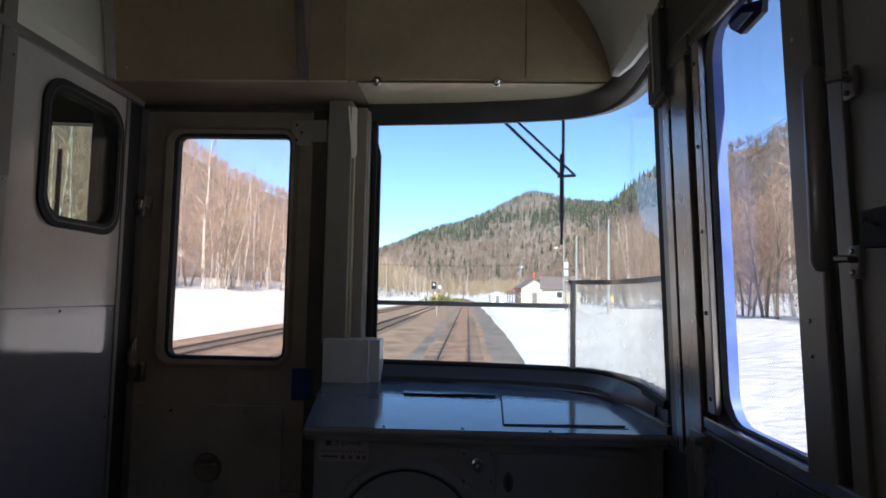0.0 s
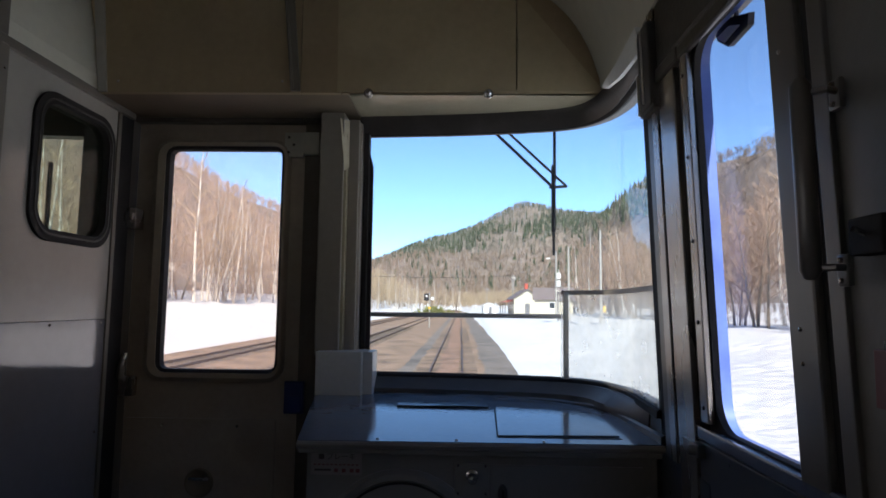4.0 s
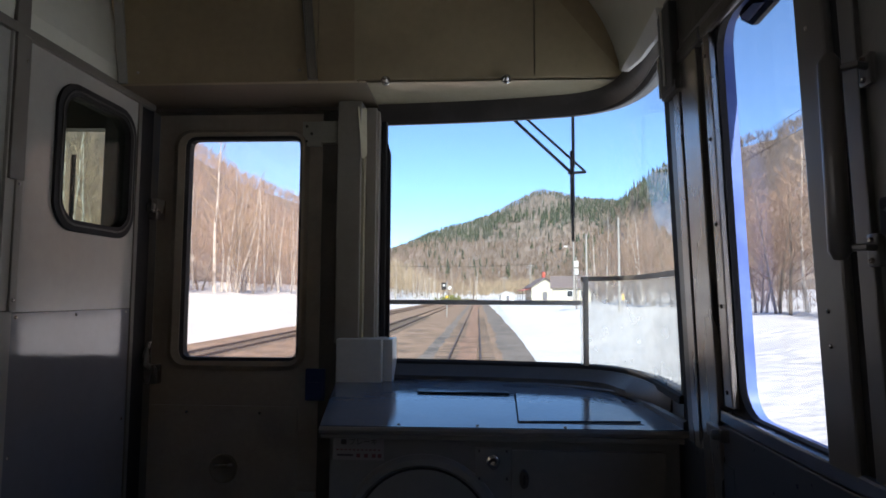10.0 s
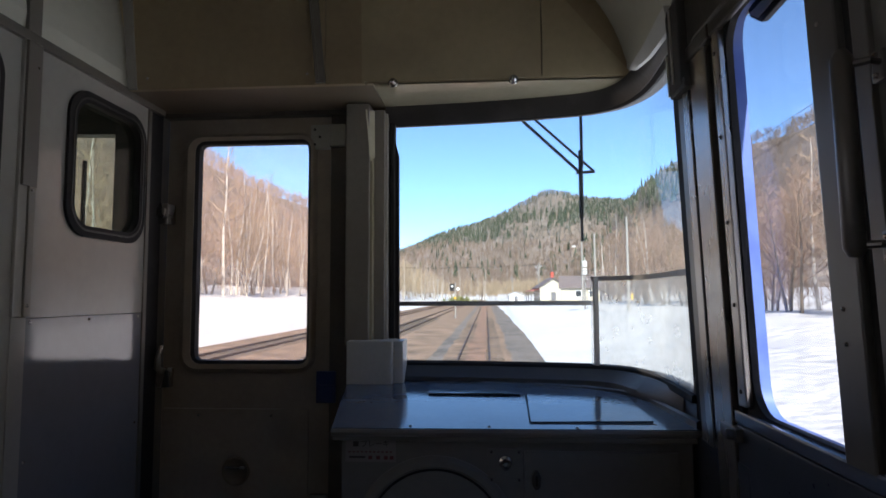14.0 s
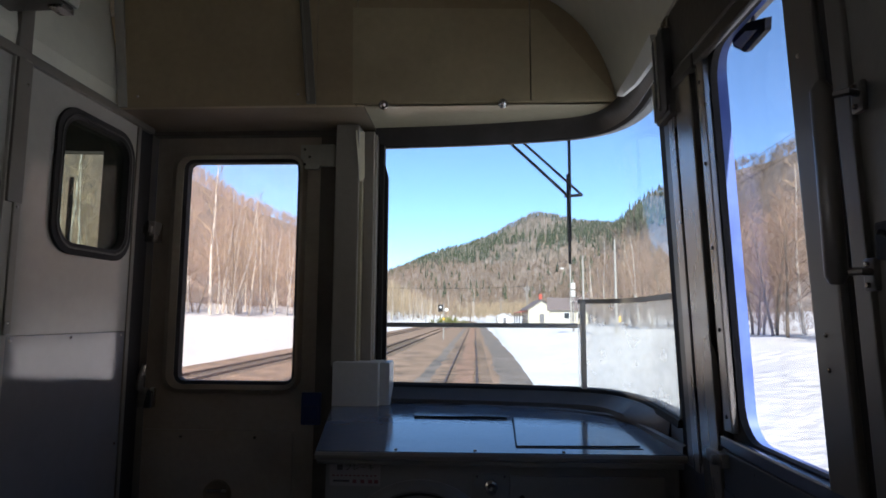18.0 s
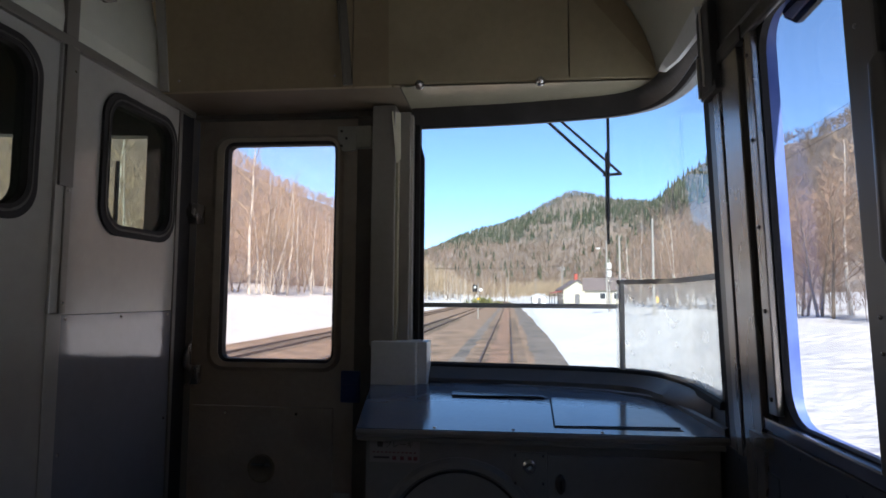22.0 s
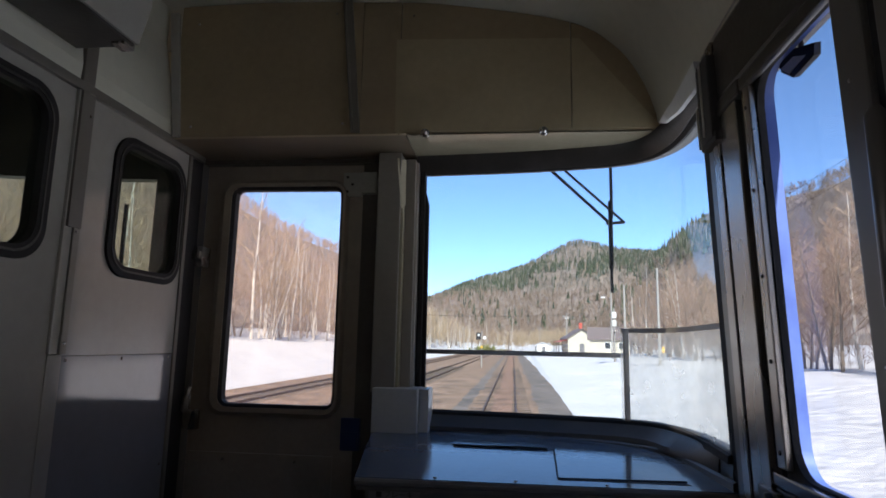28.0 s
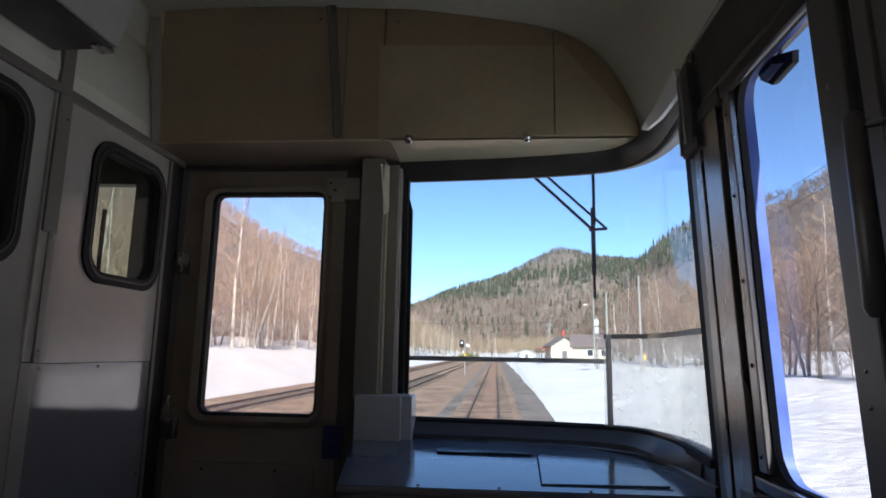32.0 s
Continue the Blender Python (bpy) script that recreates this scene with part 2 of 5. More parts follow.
BALLAST = mat("rust_brown_ballast", (0.305, 0.21, 0.145), 0.95, var=0.4, scale=1.3, bump=1.0, bscale=14, stain=(0.12, 0.09, 0.07), stain_amt=0.6, spec=0.15, stretch=(1, 0.45, 1))
BALLAST_DARK = mat("darker_ballast", (0.205, 0.17, 0.14), 0.95, var=0.35, scale=0.9, bump=1.0, bscale=14, stain=(0.06, 0.055, 0.05), stain_amt=0.6)
BALLAST_RUST = mat("orange_rust_ballast", (0.315, 0.195, 0.135), 0.95, var=0.4, scale=1.2, bump=1.0, bscale=14, spec=0.15, stain=(0.14, 0.10, 0.075), stain_amt=0.6, stretch=(1, 0.5, 1))
RAIL_RUST = mat("rusty_rail", (0.14, 0.088, 0.062), 0.7, 0.3, var=0.3, scale=4, bump=0.2)
RAIL_TOP = mat("worn_rail_head", (0.11, 0.075, 0.055), 0.6, 0.5, var=0.2, scale=5)
SLEEPER = mat("weathered_wood_sleeper", (0.10, 0.075, 0.055), 0.9, var=0.35, scale=4, bump=0.5, bscale=20)
BIRCH = mat("pale_birch_bark", (0.55, 0.50, 0.44), 0.8, var=0.25, scale=3, bump=0.2, stain=(0.16, 0.12, 0.10), stain_amt=0.7, stretch=(1, 1, 0.4))
TWIG = mat("reddish_brown_twigs", (0.30, 0.205, 0.15), 0.85, var=0.25, scale=0.3, island=0.35)
TWIG_TAN = mat("tan_twigs", (0.38, 0.28, 0.19), 0.85, var=0.25, scale=0.3, island=0.35)
TRUNK = mat("grey_brown_bark", (0.20, 0.16, 0.125), 0.9, var=0.3, scale=3, bump=0.4)
WOODS_BARE = mat("bare_hill_woods", (0.27, 0.205, 0.15), 0.95, var=0.25, scale=0.03, island=0.4)
WOODS_FAR = mat("greyish_far_mountain_woods", (0.225, 0.195, 0.15), 0.95, var=0.25, scale=0.03, island=0.4)
WOODS_LOW = mat("reddish_brown_mountain_foot_woods", (0.27, 0.195, 0.14), 0.95, var=0.25, scale=0.03, island=0.4)
WOODS_RED = mat("reddish_bare_hill_woods", (0.37, 0.265, 0.205), 0.95, var=0.2, scale=0.03, island=0.2)
WOODS_TAN = mat("tan_bare_woods", (0.42, 0.325, 0.215), 0.95, var=0.2, scale=0.05, island=0.3)
WOODS_GREEN = mat("dark_conifer_needles", (0.058, 0.070, 0.038), 0.9, var=0.3, scale=0.05, island=0.4)
HILL = mat("leaf_littered_hillside", (0.23, 0.175, 0.13), 0.95, var=0.3, scale=0.06, bump=0.6, bscale=0.5, stain=(0.36, 0.29, 0.24), stain_amt=0.6)
CONCRETE = mat("weathered_concrete", (0.33, 0.31, 0.28), 0.85, var=0.15, scale=4, bump=0.2, stain=(0.28, 0.27, 0.25), stain_amt=0.4)
WALL_CREAM = mat("cream_plaster", (0.50, 0.46, 0.365), 0.8, var=0.08, scale=1.5, bump=0.1, stain=(0.55, 0.52, 0.45), stain_amt=0.35)
ROOF_GREY = mat("grey_metal_roof", (0.16, 0.155, 0.16), 0.5, 0.3, var=0.15, scale=2, bump=0.1)
ROOF_BROWN = mat("brown_grey_metal_roof", (0.17, 0.135, 0.125), 0.75, 0.0, var=0.15, scale=2, bump=0.1)
ROOF_RED = mat("red_metal_roof", (0.40, 0.075, 0.05), 0.5, var=0.15, scale=2, bump=0.1)
BRICK_RED = mat("red_chimney_paint", (0.45, 0.09, 0.06), 0.7, var=0.2, scale=6)
DARK_GLASS = mat("dark_far_window", (0.03, 0.035, 0.04), 0.1, var=0.2, scale=3)
SIGNAL_YELLOW = mat("yellow_marker_paint", (0.75, 0.45, 0.03), 0.5, var=0.1, scale=8)
SIGNAL_WHITE = mat("white_marker_paint", (0.75, 0.75, 0.72), 0.5, var=0.08, scale=8)


# ---------------------------------------------------------------- mesh tools
class Geo:
    """Collects vertices and faces, then becomes one mesh."""

    def __init__(self):
        self.v, self.f, self.mi, self.flat = [], [], [], []

    def face(self, idx, mi=0):
        self.f.append(idx), self.mi.append(mi)

    def box(self, x0, y0, z0, x1, y1, z1, mi=0):
        b = len(self.v)
        self.v += [(x, y, z) for z in (z0, z1) for y in (y0, y1) for x in (x0, x1)]
        for q in ((0, 2, 3, 1), (4, 5, 7, 6), (0, 1, 5, 4), (2, 6, 7, 3), (0, 4, 6, 2), (1, 3, 7, 5)):
            self.face([b + i for i in q], mi)
        return self

    def rbox(self, x0, y0, z0, x1, y1, z1, r=0.004, mi=0):
        """A box with chamfered edges."""
        bm = bmesh.new()
        bmesh.ops.create_cube(bm, size=1)
        for v in bm.verts:
            v.co = ((x0 + x1) / 2 + v.co.x * (x1 - x0), (y0 + y1) / 2 + v.co.y * (y1 - y0), (z0 + z1) / 2 + v.co.z * (z1 - z0))
        bmesh.ops.bevel(bm, geom=bm.edges[:], offset=r, segments=2, profile=0.6, affect="EDGES")
        bm.faces.index_update()
        self.flat += [len(self.f) + f.index for f in sorted(bm.faces, key=lambda f: -f.calc_area())[:6]]
        return self.take(bm, mi)

    def take(self, bm, mi=0):
        b = len(self.v)
        bm.verts.index_update()
        self.v += [tuple(v.co) for v in bm.verts]
        for f in bm.faces:
            self.face([b + v.index for v in f.verts], mi)
        bm.free()
        return self

    def tube(self, pts, r, n=8, mi=0, cap=True):
        """A round bar along pts; r is a number or one radius a point."""
        rs = r if isinstance(r, (list, tuple)) else [r] * len(pts)
        b = len(self.v)
        pts = [Vector(p) for p in pts]
        side = None
        for i, p in enumerate(pts):
            d = (pts[min(i + 1, len(pts) - 1)] - pts[max(i - 1, 0)]).normalized()
            if side is None:
                side = d.cross(Vector((0.3, 0.2, 1) if abs(d.z) < 0.9 else (1, 0.1, 0))).normalized()
            side = (side - d * side.dot(d)).normalized()
            up = d.cross(side)
            for k in range(n):
                a = 2 * math.pi * k / n
                self.v.append(tuple(p + (side * math.cos(a) + up * math.sin(a)) * rs[i]))
        for i in range(len(pts) - 1):
            for k in range(n):
                k2 = (k + 1) % n
                self.face([b + i * n + k, b + i * n + k2, b + (i + 1) * n + k2, b + (i + 1) * n + k], mi)
        if cap:
            self.face([b + k for k in range(n)][::-1], mi)
            self.face([b + (len(pts) - 1) * n + k for k in range(n)], mi)
        return self

    def sweep(self, plan, profile, mi=0, close=True, taper=None):
        """Sweeps a closed profile of (inward, z) along a plan line of (x, y); inward is to the right of the way."""
        b, n = len(self.v), len(profile)
        P = [Vector(p) for p in plan]
        for i, p in enumerate(P):
            d = (P[min(i + 1, len(P) - 1)] - P[max(i - 1, 0)]).normalized()
            nrm = Vector((d.y, -d.x))
            f = i / (len(P) - 1)
            k_ = 1.0 if taper is None or f < taper[0] else 1 - (1 - taper[1]) * (f - taper[0]) / (1 - taper[0])
            for o, z in profile:
                o = o * k_
                q = p + nrm * o
                self.v.append((q.x, q.y, z))
        for i in range(len(P) - 1):
            for k in range(n if close else n - 1):
                k2 = (k + 1) % n
                self.face([b + i * n + k, b + i * n + k2, b + (i + 1) * n + k2, b + (i + 1) * n + k], mi)
        if close:
            self.face([b + k for k in range(n)], mi)
            self.face([b + (len(P) - 1) * n + k for k in range(n)][::-1], mi)
        return self

    def slab(self, loop, off, mi=0):
        """A closed flat outline of 3D points, made thick by the vector off."""
        b, n = len(self.v), len(loop)
        o = Vector(off)
        self.v += [tuple(p) for p in loop] + [tuple(Vector(p) + o) for p in loop]
        self.face(list(range(b, b + n)), mi)
        self.face(list(range(b + n, b + 2 * n))[::-1], mi)
        for k in range(n):
            k2 = (k + 1) % n
            self.face([b + k, b + n + k, b + n + k2, b + k2], mi)
        return self

    def ring(self, outer, inner, off, mi=0):
        """A frame between two loops of as many points, made thick by off."""
        b, n = len(self.v), len(outer)
        o = Vector(off)
        for lp in (outer, inner):
            self.v += [tuple(p) for p in lp]
        for lp in (outer, inner):
            self.v += [tuple(Vector(p) + o) for p in lp]
        for k in range(n):
            k2 = (k + 1) % n
            self.face([b + k, b + k2, b + n + k2, b + n + k], mi)
            self.face([b + 2 * n + k, b + 3 * n + k, b + 3 * n + k2, b + 2 * n + k2], mi)
            self.face([b + k, b + 2 * n + k, b + 2 * n + k2, b + k2], mi)
            self.face([b + n + k, b + n + k2, b + 3 * n + k2, b + 3 * n + k], mi)
        return self

    def lathe(self, prof, centre, axis="z", n=24, mi=0):
        """Turns a profile of (radius, height) round an axis through centre."""
        b = len(self.v)
        for r, h in prof:
            for k in range(n):
                a = 2 * math.pi * k / n
                p = {"z": (r * math.cos(a), r * math.sin(a), h), "y": (r * math.cos(a), h, r * math.sin(a)), "x": (h, r * math.cos(a), r * math.sin(a))}[axis]
                self.v.append(tuple(Vector(p) + Vector(centre)))
        for i in range(len(prof) - 1):
            for k in range(n):
                k2 = (k + 1) % n
                self.face([b + i * n + k, b + i * n + k2, b + (i + 1) * n + k2, b + (i + 1) * n + k], mi)
        self.face([b + k for k in range(n)], mi)
        self.face([b + (len(prof) - 1) * n + k for k in range(n)][::-1], mi)
        return self

    def mesh(self, name, mats, smooth=False):
        me = bpy.data.meshes.new(name)
        me.from_pydata(self.v, [], self.f)
        for m in mats:
            me.materials.append(m)
        if len(mats) > 1:
            me.polygons.foreach_set("material_index", self.mi)
        me.validate()
        bm = bmesh.new()
        bm.from_mesh(me)
        if len(bm.faces) < 20000:
            bmesh.ops.recalc_face_normals(bm, faces=bm.faces[:])
        bm.to_mesh(me)
        bm.free()
        if smooth:
            me.polygons.foreach_set("use_smooth", [True] * len(me.polygons))
            me.set_sharp_from_angle(angle=radians(40))
            for k in self.flat:
                me.polygons[k].use_smooth = False
        return me


def put(name, geo, mats, parent=None, label="", category="", group="", kind="", smooth=True):
    """Links a mesh as one object: a thing, a piece of the setting or, with a parent, a part."""
    ob = new(name, geo.mesh(name, mats if isinstance(mats, (list, tuple)) else [mats], smooth))
    if parent is not None:
        ob.parent = parent
    return tagged(ob, label, category, group, kind)


def thing(name, label, category, group="", at=(0, 0, 0)):
    ob = new(name)
    ob.empty_display_size = 0.05
    ob.location = at
    return tagged(ob, label, category, group)


def rrect(a0, b0, a1, b1, r, extra=()):
    """A rounded rectangle as directions from its centre: n points, met by rays, so that loops of one list of angles match."""
    ca, cb, ha, hb = (a0 + a1) / 2, (b0 + b1) / 2, (a1 - a0) / 2, (b1 - b0) / 2
    r = min(r, ha, hb)
    out = []
    for ang in ANGLES(extra):
        dx, dy = math.cos(ang), math.sin(ang)
        lo, hi = 0.0, 4.0
        for _ in range(40):
            m = (lo + hi) / 2
            qx, qy = max(abs(dx * m) - (ha - r), 0), max(abs(dy * m) - (hb - r), 0)
            inside = abs(dx * m) <= ha and abs(dy * m) <= hb and qx * qx + qy * qy <= r * r + 1e-12
            lo, hi = (m, hi) if inside else (lo, m)
        out.append((ca + dx * lo, cb + dy * lo))
    return out


def ANGLES(extra=()):
    return sorted([2 * math.pi * k / 180 for k in range(180)] + list(extra))


def corners(a0, b0, a1, b1, ca, cb):
    """The directions of a rectangle's corners from a centre inside it."""
    return [math.atan2(b - cb, a - ca) % (2 * math.pi) for a in (a0, a1) for b in (b0, b1)]


def rect_from(a0, b0, a1, b1, ca, cb, extra=()):
    """A plain rectangle met by rays from (ca, cb)."""
    out = []
    for ang in ANGLES(extra):
        dx, dy = math.cos(ang), math.sin(ang)
        ts = [((a1 if dx > 0 else a0) - ca) / dx if abs(dx) > 1e-9 else 1e9, ((b1 if dy > 0 else b0) - cb) / dy if abs(dy) > 1e-9 else 1e9]
        out.append((ca + dx * min(ts), cb + dy * min(ts)))
    return out


def smooth_line(pts, n=8):
    """A smooth line through a few plan points."""
    P = [Vector(p) for p in pts]
    P = [2 * P[0] - P[1]] + P + [2 * P[-1] - P[-2]]
    out = []
    for i in range(1, len(P) - 2):
        for k in range(n):
            t = k / n
            a, b, c, d = P[i - 1], P[i], P[i + 1], P[i + 2]
            out.append(0.5 * ((2 * b) + (c - a) * t + (2 * a - 5 * b + 4 * c - d) * t * t + (3 * b - a - 3 * c + d) * t ** 3))
    out.append(P[-2])
    return out


# ---------------------------------------------------------------- the car: shell
# plan line of the wrap-round windscreen, from the centre pillar to the side pillar
SCREEN = smooth_line([(-0.30, 2.569), (0.08, 2.535), (0.34, 2.492), (0.475, 2.455), (0.56, 2.39), (0.604, 2.285), (0.618, 2.15), (0.613, 1.98), (0.602, 1.80)])
SCREEN_L = [Vector((2 * CX - p.x + 0.04, p.y)) for p in reversed(SCREEN)]
SILL, HEAD = 0.90, 1.828


floor = put("floor", Geo().box(-2.36, -2.6, -0.06, 0.64, 2.62, 0.0), FLOOR, label="dark grey vestibule floor covering", category="floor", kind="structure")

ROOF_LINE = smooth_line([(CX - 1.44, 1.86), (CX - 1.42, 1.94), (CX - 1.375, 2.07), (CX - 1.285, 2.20), (CX - 1.1, 2.30), (CX - 0.55, 2.40), (CX, 2.42), (CX + 0.46, 2.40), (CX + 0.70, 2.38), (CX + 1.116, 2.30), (CX + 1.285, 2.20), (CX + 1.375, 2.07), (CX + 1.42, 1.94), (CX + 1.436, 1.86)], 5)
g = Geo()
n_r = len(ROOF_LINE)
for y in (-2.6, 2.62):
    for grow in (0.0, 0.05):
        for p in ROOF_LINE:
            out_ = abs(p.x - CX) * (1 + grow)
            g.v.append((CX + (p.x - CX) * (1 + grow), y if y < 0 or out_ < 1.2 else 2.46 - 0.45 * (out_ - 1.2), p.y + grow))
for k in range(n_r - 1):
    g.face([k, k + 1, 2 * n_r + k + 1, 2 * n_r + k])
    g.face([n_r + k, 3 * n_r + k, 3 * n_r + k + 1, n_r + k + 1])
    g.face([k, n_r + k, n_r + k + 1, k + 1])
    g.face([2 * n_r + k, 2 * n_r + k + 1, 3 * n_r + k + 1, 3 * n_r + k])
for k in (0, n_r - 1):
    g.face([k, 2 * n_r + k, 3 * n_r + k, n_r + k])
put("ceiling", g, CEILING, label="pale painted arched ceiling of the vestibule", category="ceiling", kind="structure")

# walls below and round the windscreens
g = Geo()
g.sweep(SCREEN, [(-0.05, -0.05), (-0.05, SILL - 0.005), (0.004, SILL - 0.005), (0.004, -0.05)])
g.sweep(SCREEN, [(-0.05, HEAD + 0.005), (-0.05, 2.34), (0.004, 2.34), (0.004, HEAD + 0.005)])
put("wall_front_assistant_side", g, DARK_FRAME, label="dark painted end wall under and over the wrap-round windscreen", category="wall", kind="structure")
g = Geo()
g.sweep(SCREEN_L, [(-0.05, -0.05), (-0.05, SILL - 0.005), (0.004, SILL - 0.005), (0.004, -0.05)])
g.sweep(SCREEN_L, [(-0.05, HEAD - 0.01), (-0.05, 2.34), (0.004, 2.34), (0.004, HEAD - 0.01)])
g.rbox(-1.395, 2.50, SILL - 0.01, -1.265, 2.60, HEAD + 0.02, 0.01)
put("wall_front_driver_side", g, DARK_FRAME, label="dark painted end wall of the driver's cab", category="wall", kind="structure")
put("wall_beside_door", Geo().box(-0.47, 2.565, -0.05, -0.285, 2.62, 1.90).box(-1.43, 2.565, -0.05, -1.25, 2.62, 1.90), DARK_FRAME, label="dark painted end wall beside the gangway door", category="wall", kind="structure")
put("wall_over_door", Geo().box(-1.44, 2.56, 1.90, -0.30, 2.62, 2.44), BROWN_PANEL, label="brown beige panel over the gangway door", category="wall", kind="structure")

# far side of the driver's cab and the wall behind
g = Geo()
g.box(-2.38, -2.6, -0.05, -2.32, 1.80, 0.95).box(-2.38, -2.6, 1.70, -2.30, 1.80, 1.90).box(-2.38, 1.45, 0.95, -2.31, 1.80, 1.70).box(-2.38, -2.6, 0.95, -2.31, -1.45, 1.70).box(-2.38, 0.25, 0.95, -2.31, 0.75, 1.70)
put("wall_driver_side", g, PANEL_GREY, label="grey side wall of the driver's cab with a window opening", category="wall", kind="structure")
# never in view: closes the car and is pale to brighten the interior
g = Geo()
g.box(-2.36, -2.66, -0.05, 0.64, -2.60, 2.44)
put("wall_rear", g, CEILING, label="unseen rear wall, pale to bounce light forward", category="wall", kind="structure")

# ---------------------------------------------------------------- overhead box
BOXY, BOXZ = 2.25, 1.889
hood = thing("overhead_box", "brown beige overhead equipment box with screwed panels", "overhead box", at=(-0.3, 2.4, 1.9))
arch = [(p.x, p.y) for p in ROOF_LINE]


def arch_z(x):
    for a, b in zip(arch, arch[1:]):
        if a[0] <= x <= b[0]:
            return a[1] + (b[1] - a[1]) * (x - a[0]) / max(b[0] - a[0], 1e-6)
    return 1.9


def hood_panel(x0, x1, z0, y, t, mi=0):
    n = 14
    xs = [x0 + (x1 - x0) * k / n for k in range(n + 1)]
    return Geo().slab([(x, y, z0) for x in xs] + [(x, y, max(arch_z(x) - 0.003, z0 + 0.01)) for x in reversed(xs)], (0, t, 0), mi)


def child(name, geo, mats, parent, label=""):
    """A part built in world places under a thing whose origin lies elsewhere."""
    ob = put(name, geo, mats, parent, label)
    ob.matrix_parent_inverse = Matrix.Translation(parent.location).inverted() if parent.parent is None else Matrix()
    return ob


child("panel", hood_panel(-1.19, -0.478, BOXZ, BOXY, 0.02), HOOD_SHADED, hood)
child("panel", hood_panel(-0.475, -0.336, BOXZ, BOXY, 0.02), HOOD_SHADED, hood)
child("panel", hood_panel(-0.332, 0.272, BOXZ, BOXY, 0.02), HOOD_SHADED, hood)
g = hood_panel(0.276, 0.560, BOXZ, BOXY, 0.02)
child("panel", g, HOOD_SHADED, hood)
child("cover_plate", Geo().slab([(-0.345, BOXY - 0.005, BOXZ + 0.004), (0.273, BOXY - 0.005, BOXZ + 0.004), (0.273, BOXY - 0.005, 2.228), (-0.350, BOXY - 0.005, 2.246)], (0, 0.0045, 0)), BROWN_PANEL, hood, "raised screwed cover plate")
child("end_plate", Geo().slab([(0.277, BOXY - 0.005, BOXZ + 0.004), (0.566, BOXY - 0.005, BOXZ + 0.004), (0.566, BOXY - 0.005, 1.905), (0.305, BOXY - 0.005, 2.226), (0.277, BOXY - 0.005, 2.227)], (0, 0.0045, 0)), BROWN_PANEL, hood, "raised cover plate cut off at a slant")
# the underside's shade is painted in: a darkened version of the box brown
child("underside", Geo().box(-1.20, BOXY + 0.02, BOXZ, -0.31, 2.56, BOXZ + 0.02), HOOD_DARK, hood, "brown underside with its shade put into the colour")
g = Geo()
lip = [p for p in SCREEN if p.y > 2.27]
g.slab([(-0.307, BOXY + 0.002, BOXZ)] + [(0.56, BOXY + 0.002, BOXZ)] + [(max(-0.307, p.x - 0.03), p.y - 0.03, BOXZ) for p in reversed(lip) if p.x - 0.03 > -0.307] + [(-0.307, lip[0].y - 0.03, BOXZ)], (0, 0, 0.015))
child("underside", g, PANEL_CREAM, hood, "cream underside over the windscreen")
g = Geo().slab([(-0.507, BOXY - 0.012, BOXZ + 0.005), (-0.474, BOXY - 0.012, BOXZ + 0.005), (-0.522, BOXY - 0.012, 2.408), (-0.555, BOXY - 0.012, 2.408)], (0, 0.014, 0))
g.tube([(-0.500, BOXY - 0.014, BOXZ + 0.01), (-0.550, BOXY - 0.014, 2.40)], 0.006, 6)
child("cover_strip", g, TAUPE, hood, "dull taupe cover strip")
g = Geo().slab([(-1.185, BOXY - 0.010, BOXZ + 0.0), (-1.155, BOXY - 0.010, BOXZ + 0.0), (-1.20, BOXY - 0.010, 2.385), (-1.235, BOXY - 0.010, 2.385)], (0, 0.012, 0))
child("cover_strip", g, PANEL_GREY, hood, "pale grey cover strip")
for x in (-0.236, 0.178):
    g = Geo().lathe([(0.0, -0.028), (0.008, -0.026), (0.011, -0.02), (0.011, -0.008), (0.016, -0.006), (0.017, 0.0)], (x, BOXY - 0.004, 1.886), "y", 14)
    child("knob", g, CHROME if x > 0 else ALU_DULL, hood, "small metal thumb knob")
for x, z in ((-1.12, 2.34), (-1.12, 1.93), (-0.58, 2.36), (-0.54, 1.93), (-0.29, 2.34), (0.22, 2.20), (-0.3, 1.93)):
    child("screw", Geo().lathe([(0.0, -0.003), (0.004, -0.002), (0.005, 0.0)], (x, BOXY, z), "y", 8), ALU_DULL, hood)

# ---------------------------------------------------------------- gangway door
DY = 2.56
door = thing("gangway_door", "closed brown-grey steel gangway door with a tall rounded window", "door", at=(-0.87, DY, 0.0))
wx0, wx1, wz0, wz1 = -1.072, -0.622, 0.902, 1.766
cxd, czd = (wx0 + wx1) / 2, (wz0 + wz1) / 2
ex = corners(-1.205, 0.015, -0.535, 1.885, cxd, czd)
outer = [(a, DY + 0.012, b) for a, b in rect_from(-1.205, 0.015, -0.535, 1.885, cxd, czd, ex)]
inner = [(a, DY + 0.012, b) for a, b in rrect(wx0 - 0.012, wz0 - 0.012, wx1 + 0.012, wz1 + 0.012, 0.035, ex)]
child("leaf", Geo().ring(outer, inner, (0, 0.035, 0)), DOOR_PAINT, door)
o1 = [(a, DY - 0.004, b) for a, b in rrect(wx0 - 0.062, wz0 - 0.046, wx1 + 0.034, wz1 + 0.040, 0.065)]
i1 = [(a, DY - 0.018, b) for a, b in rrect(wx0 - 0.040, wz0 - 0.030, wx1 + 0.024, wz1 + 0.026, 0.055)]
i2 = [(a, DY - 0.014, b) for a, b in rrect(wx0 - 0.012, wz0 - 0.012, wx1 + 0.012, wz1 + 0.012, 0.04)]
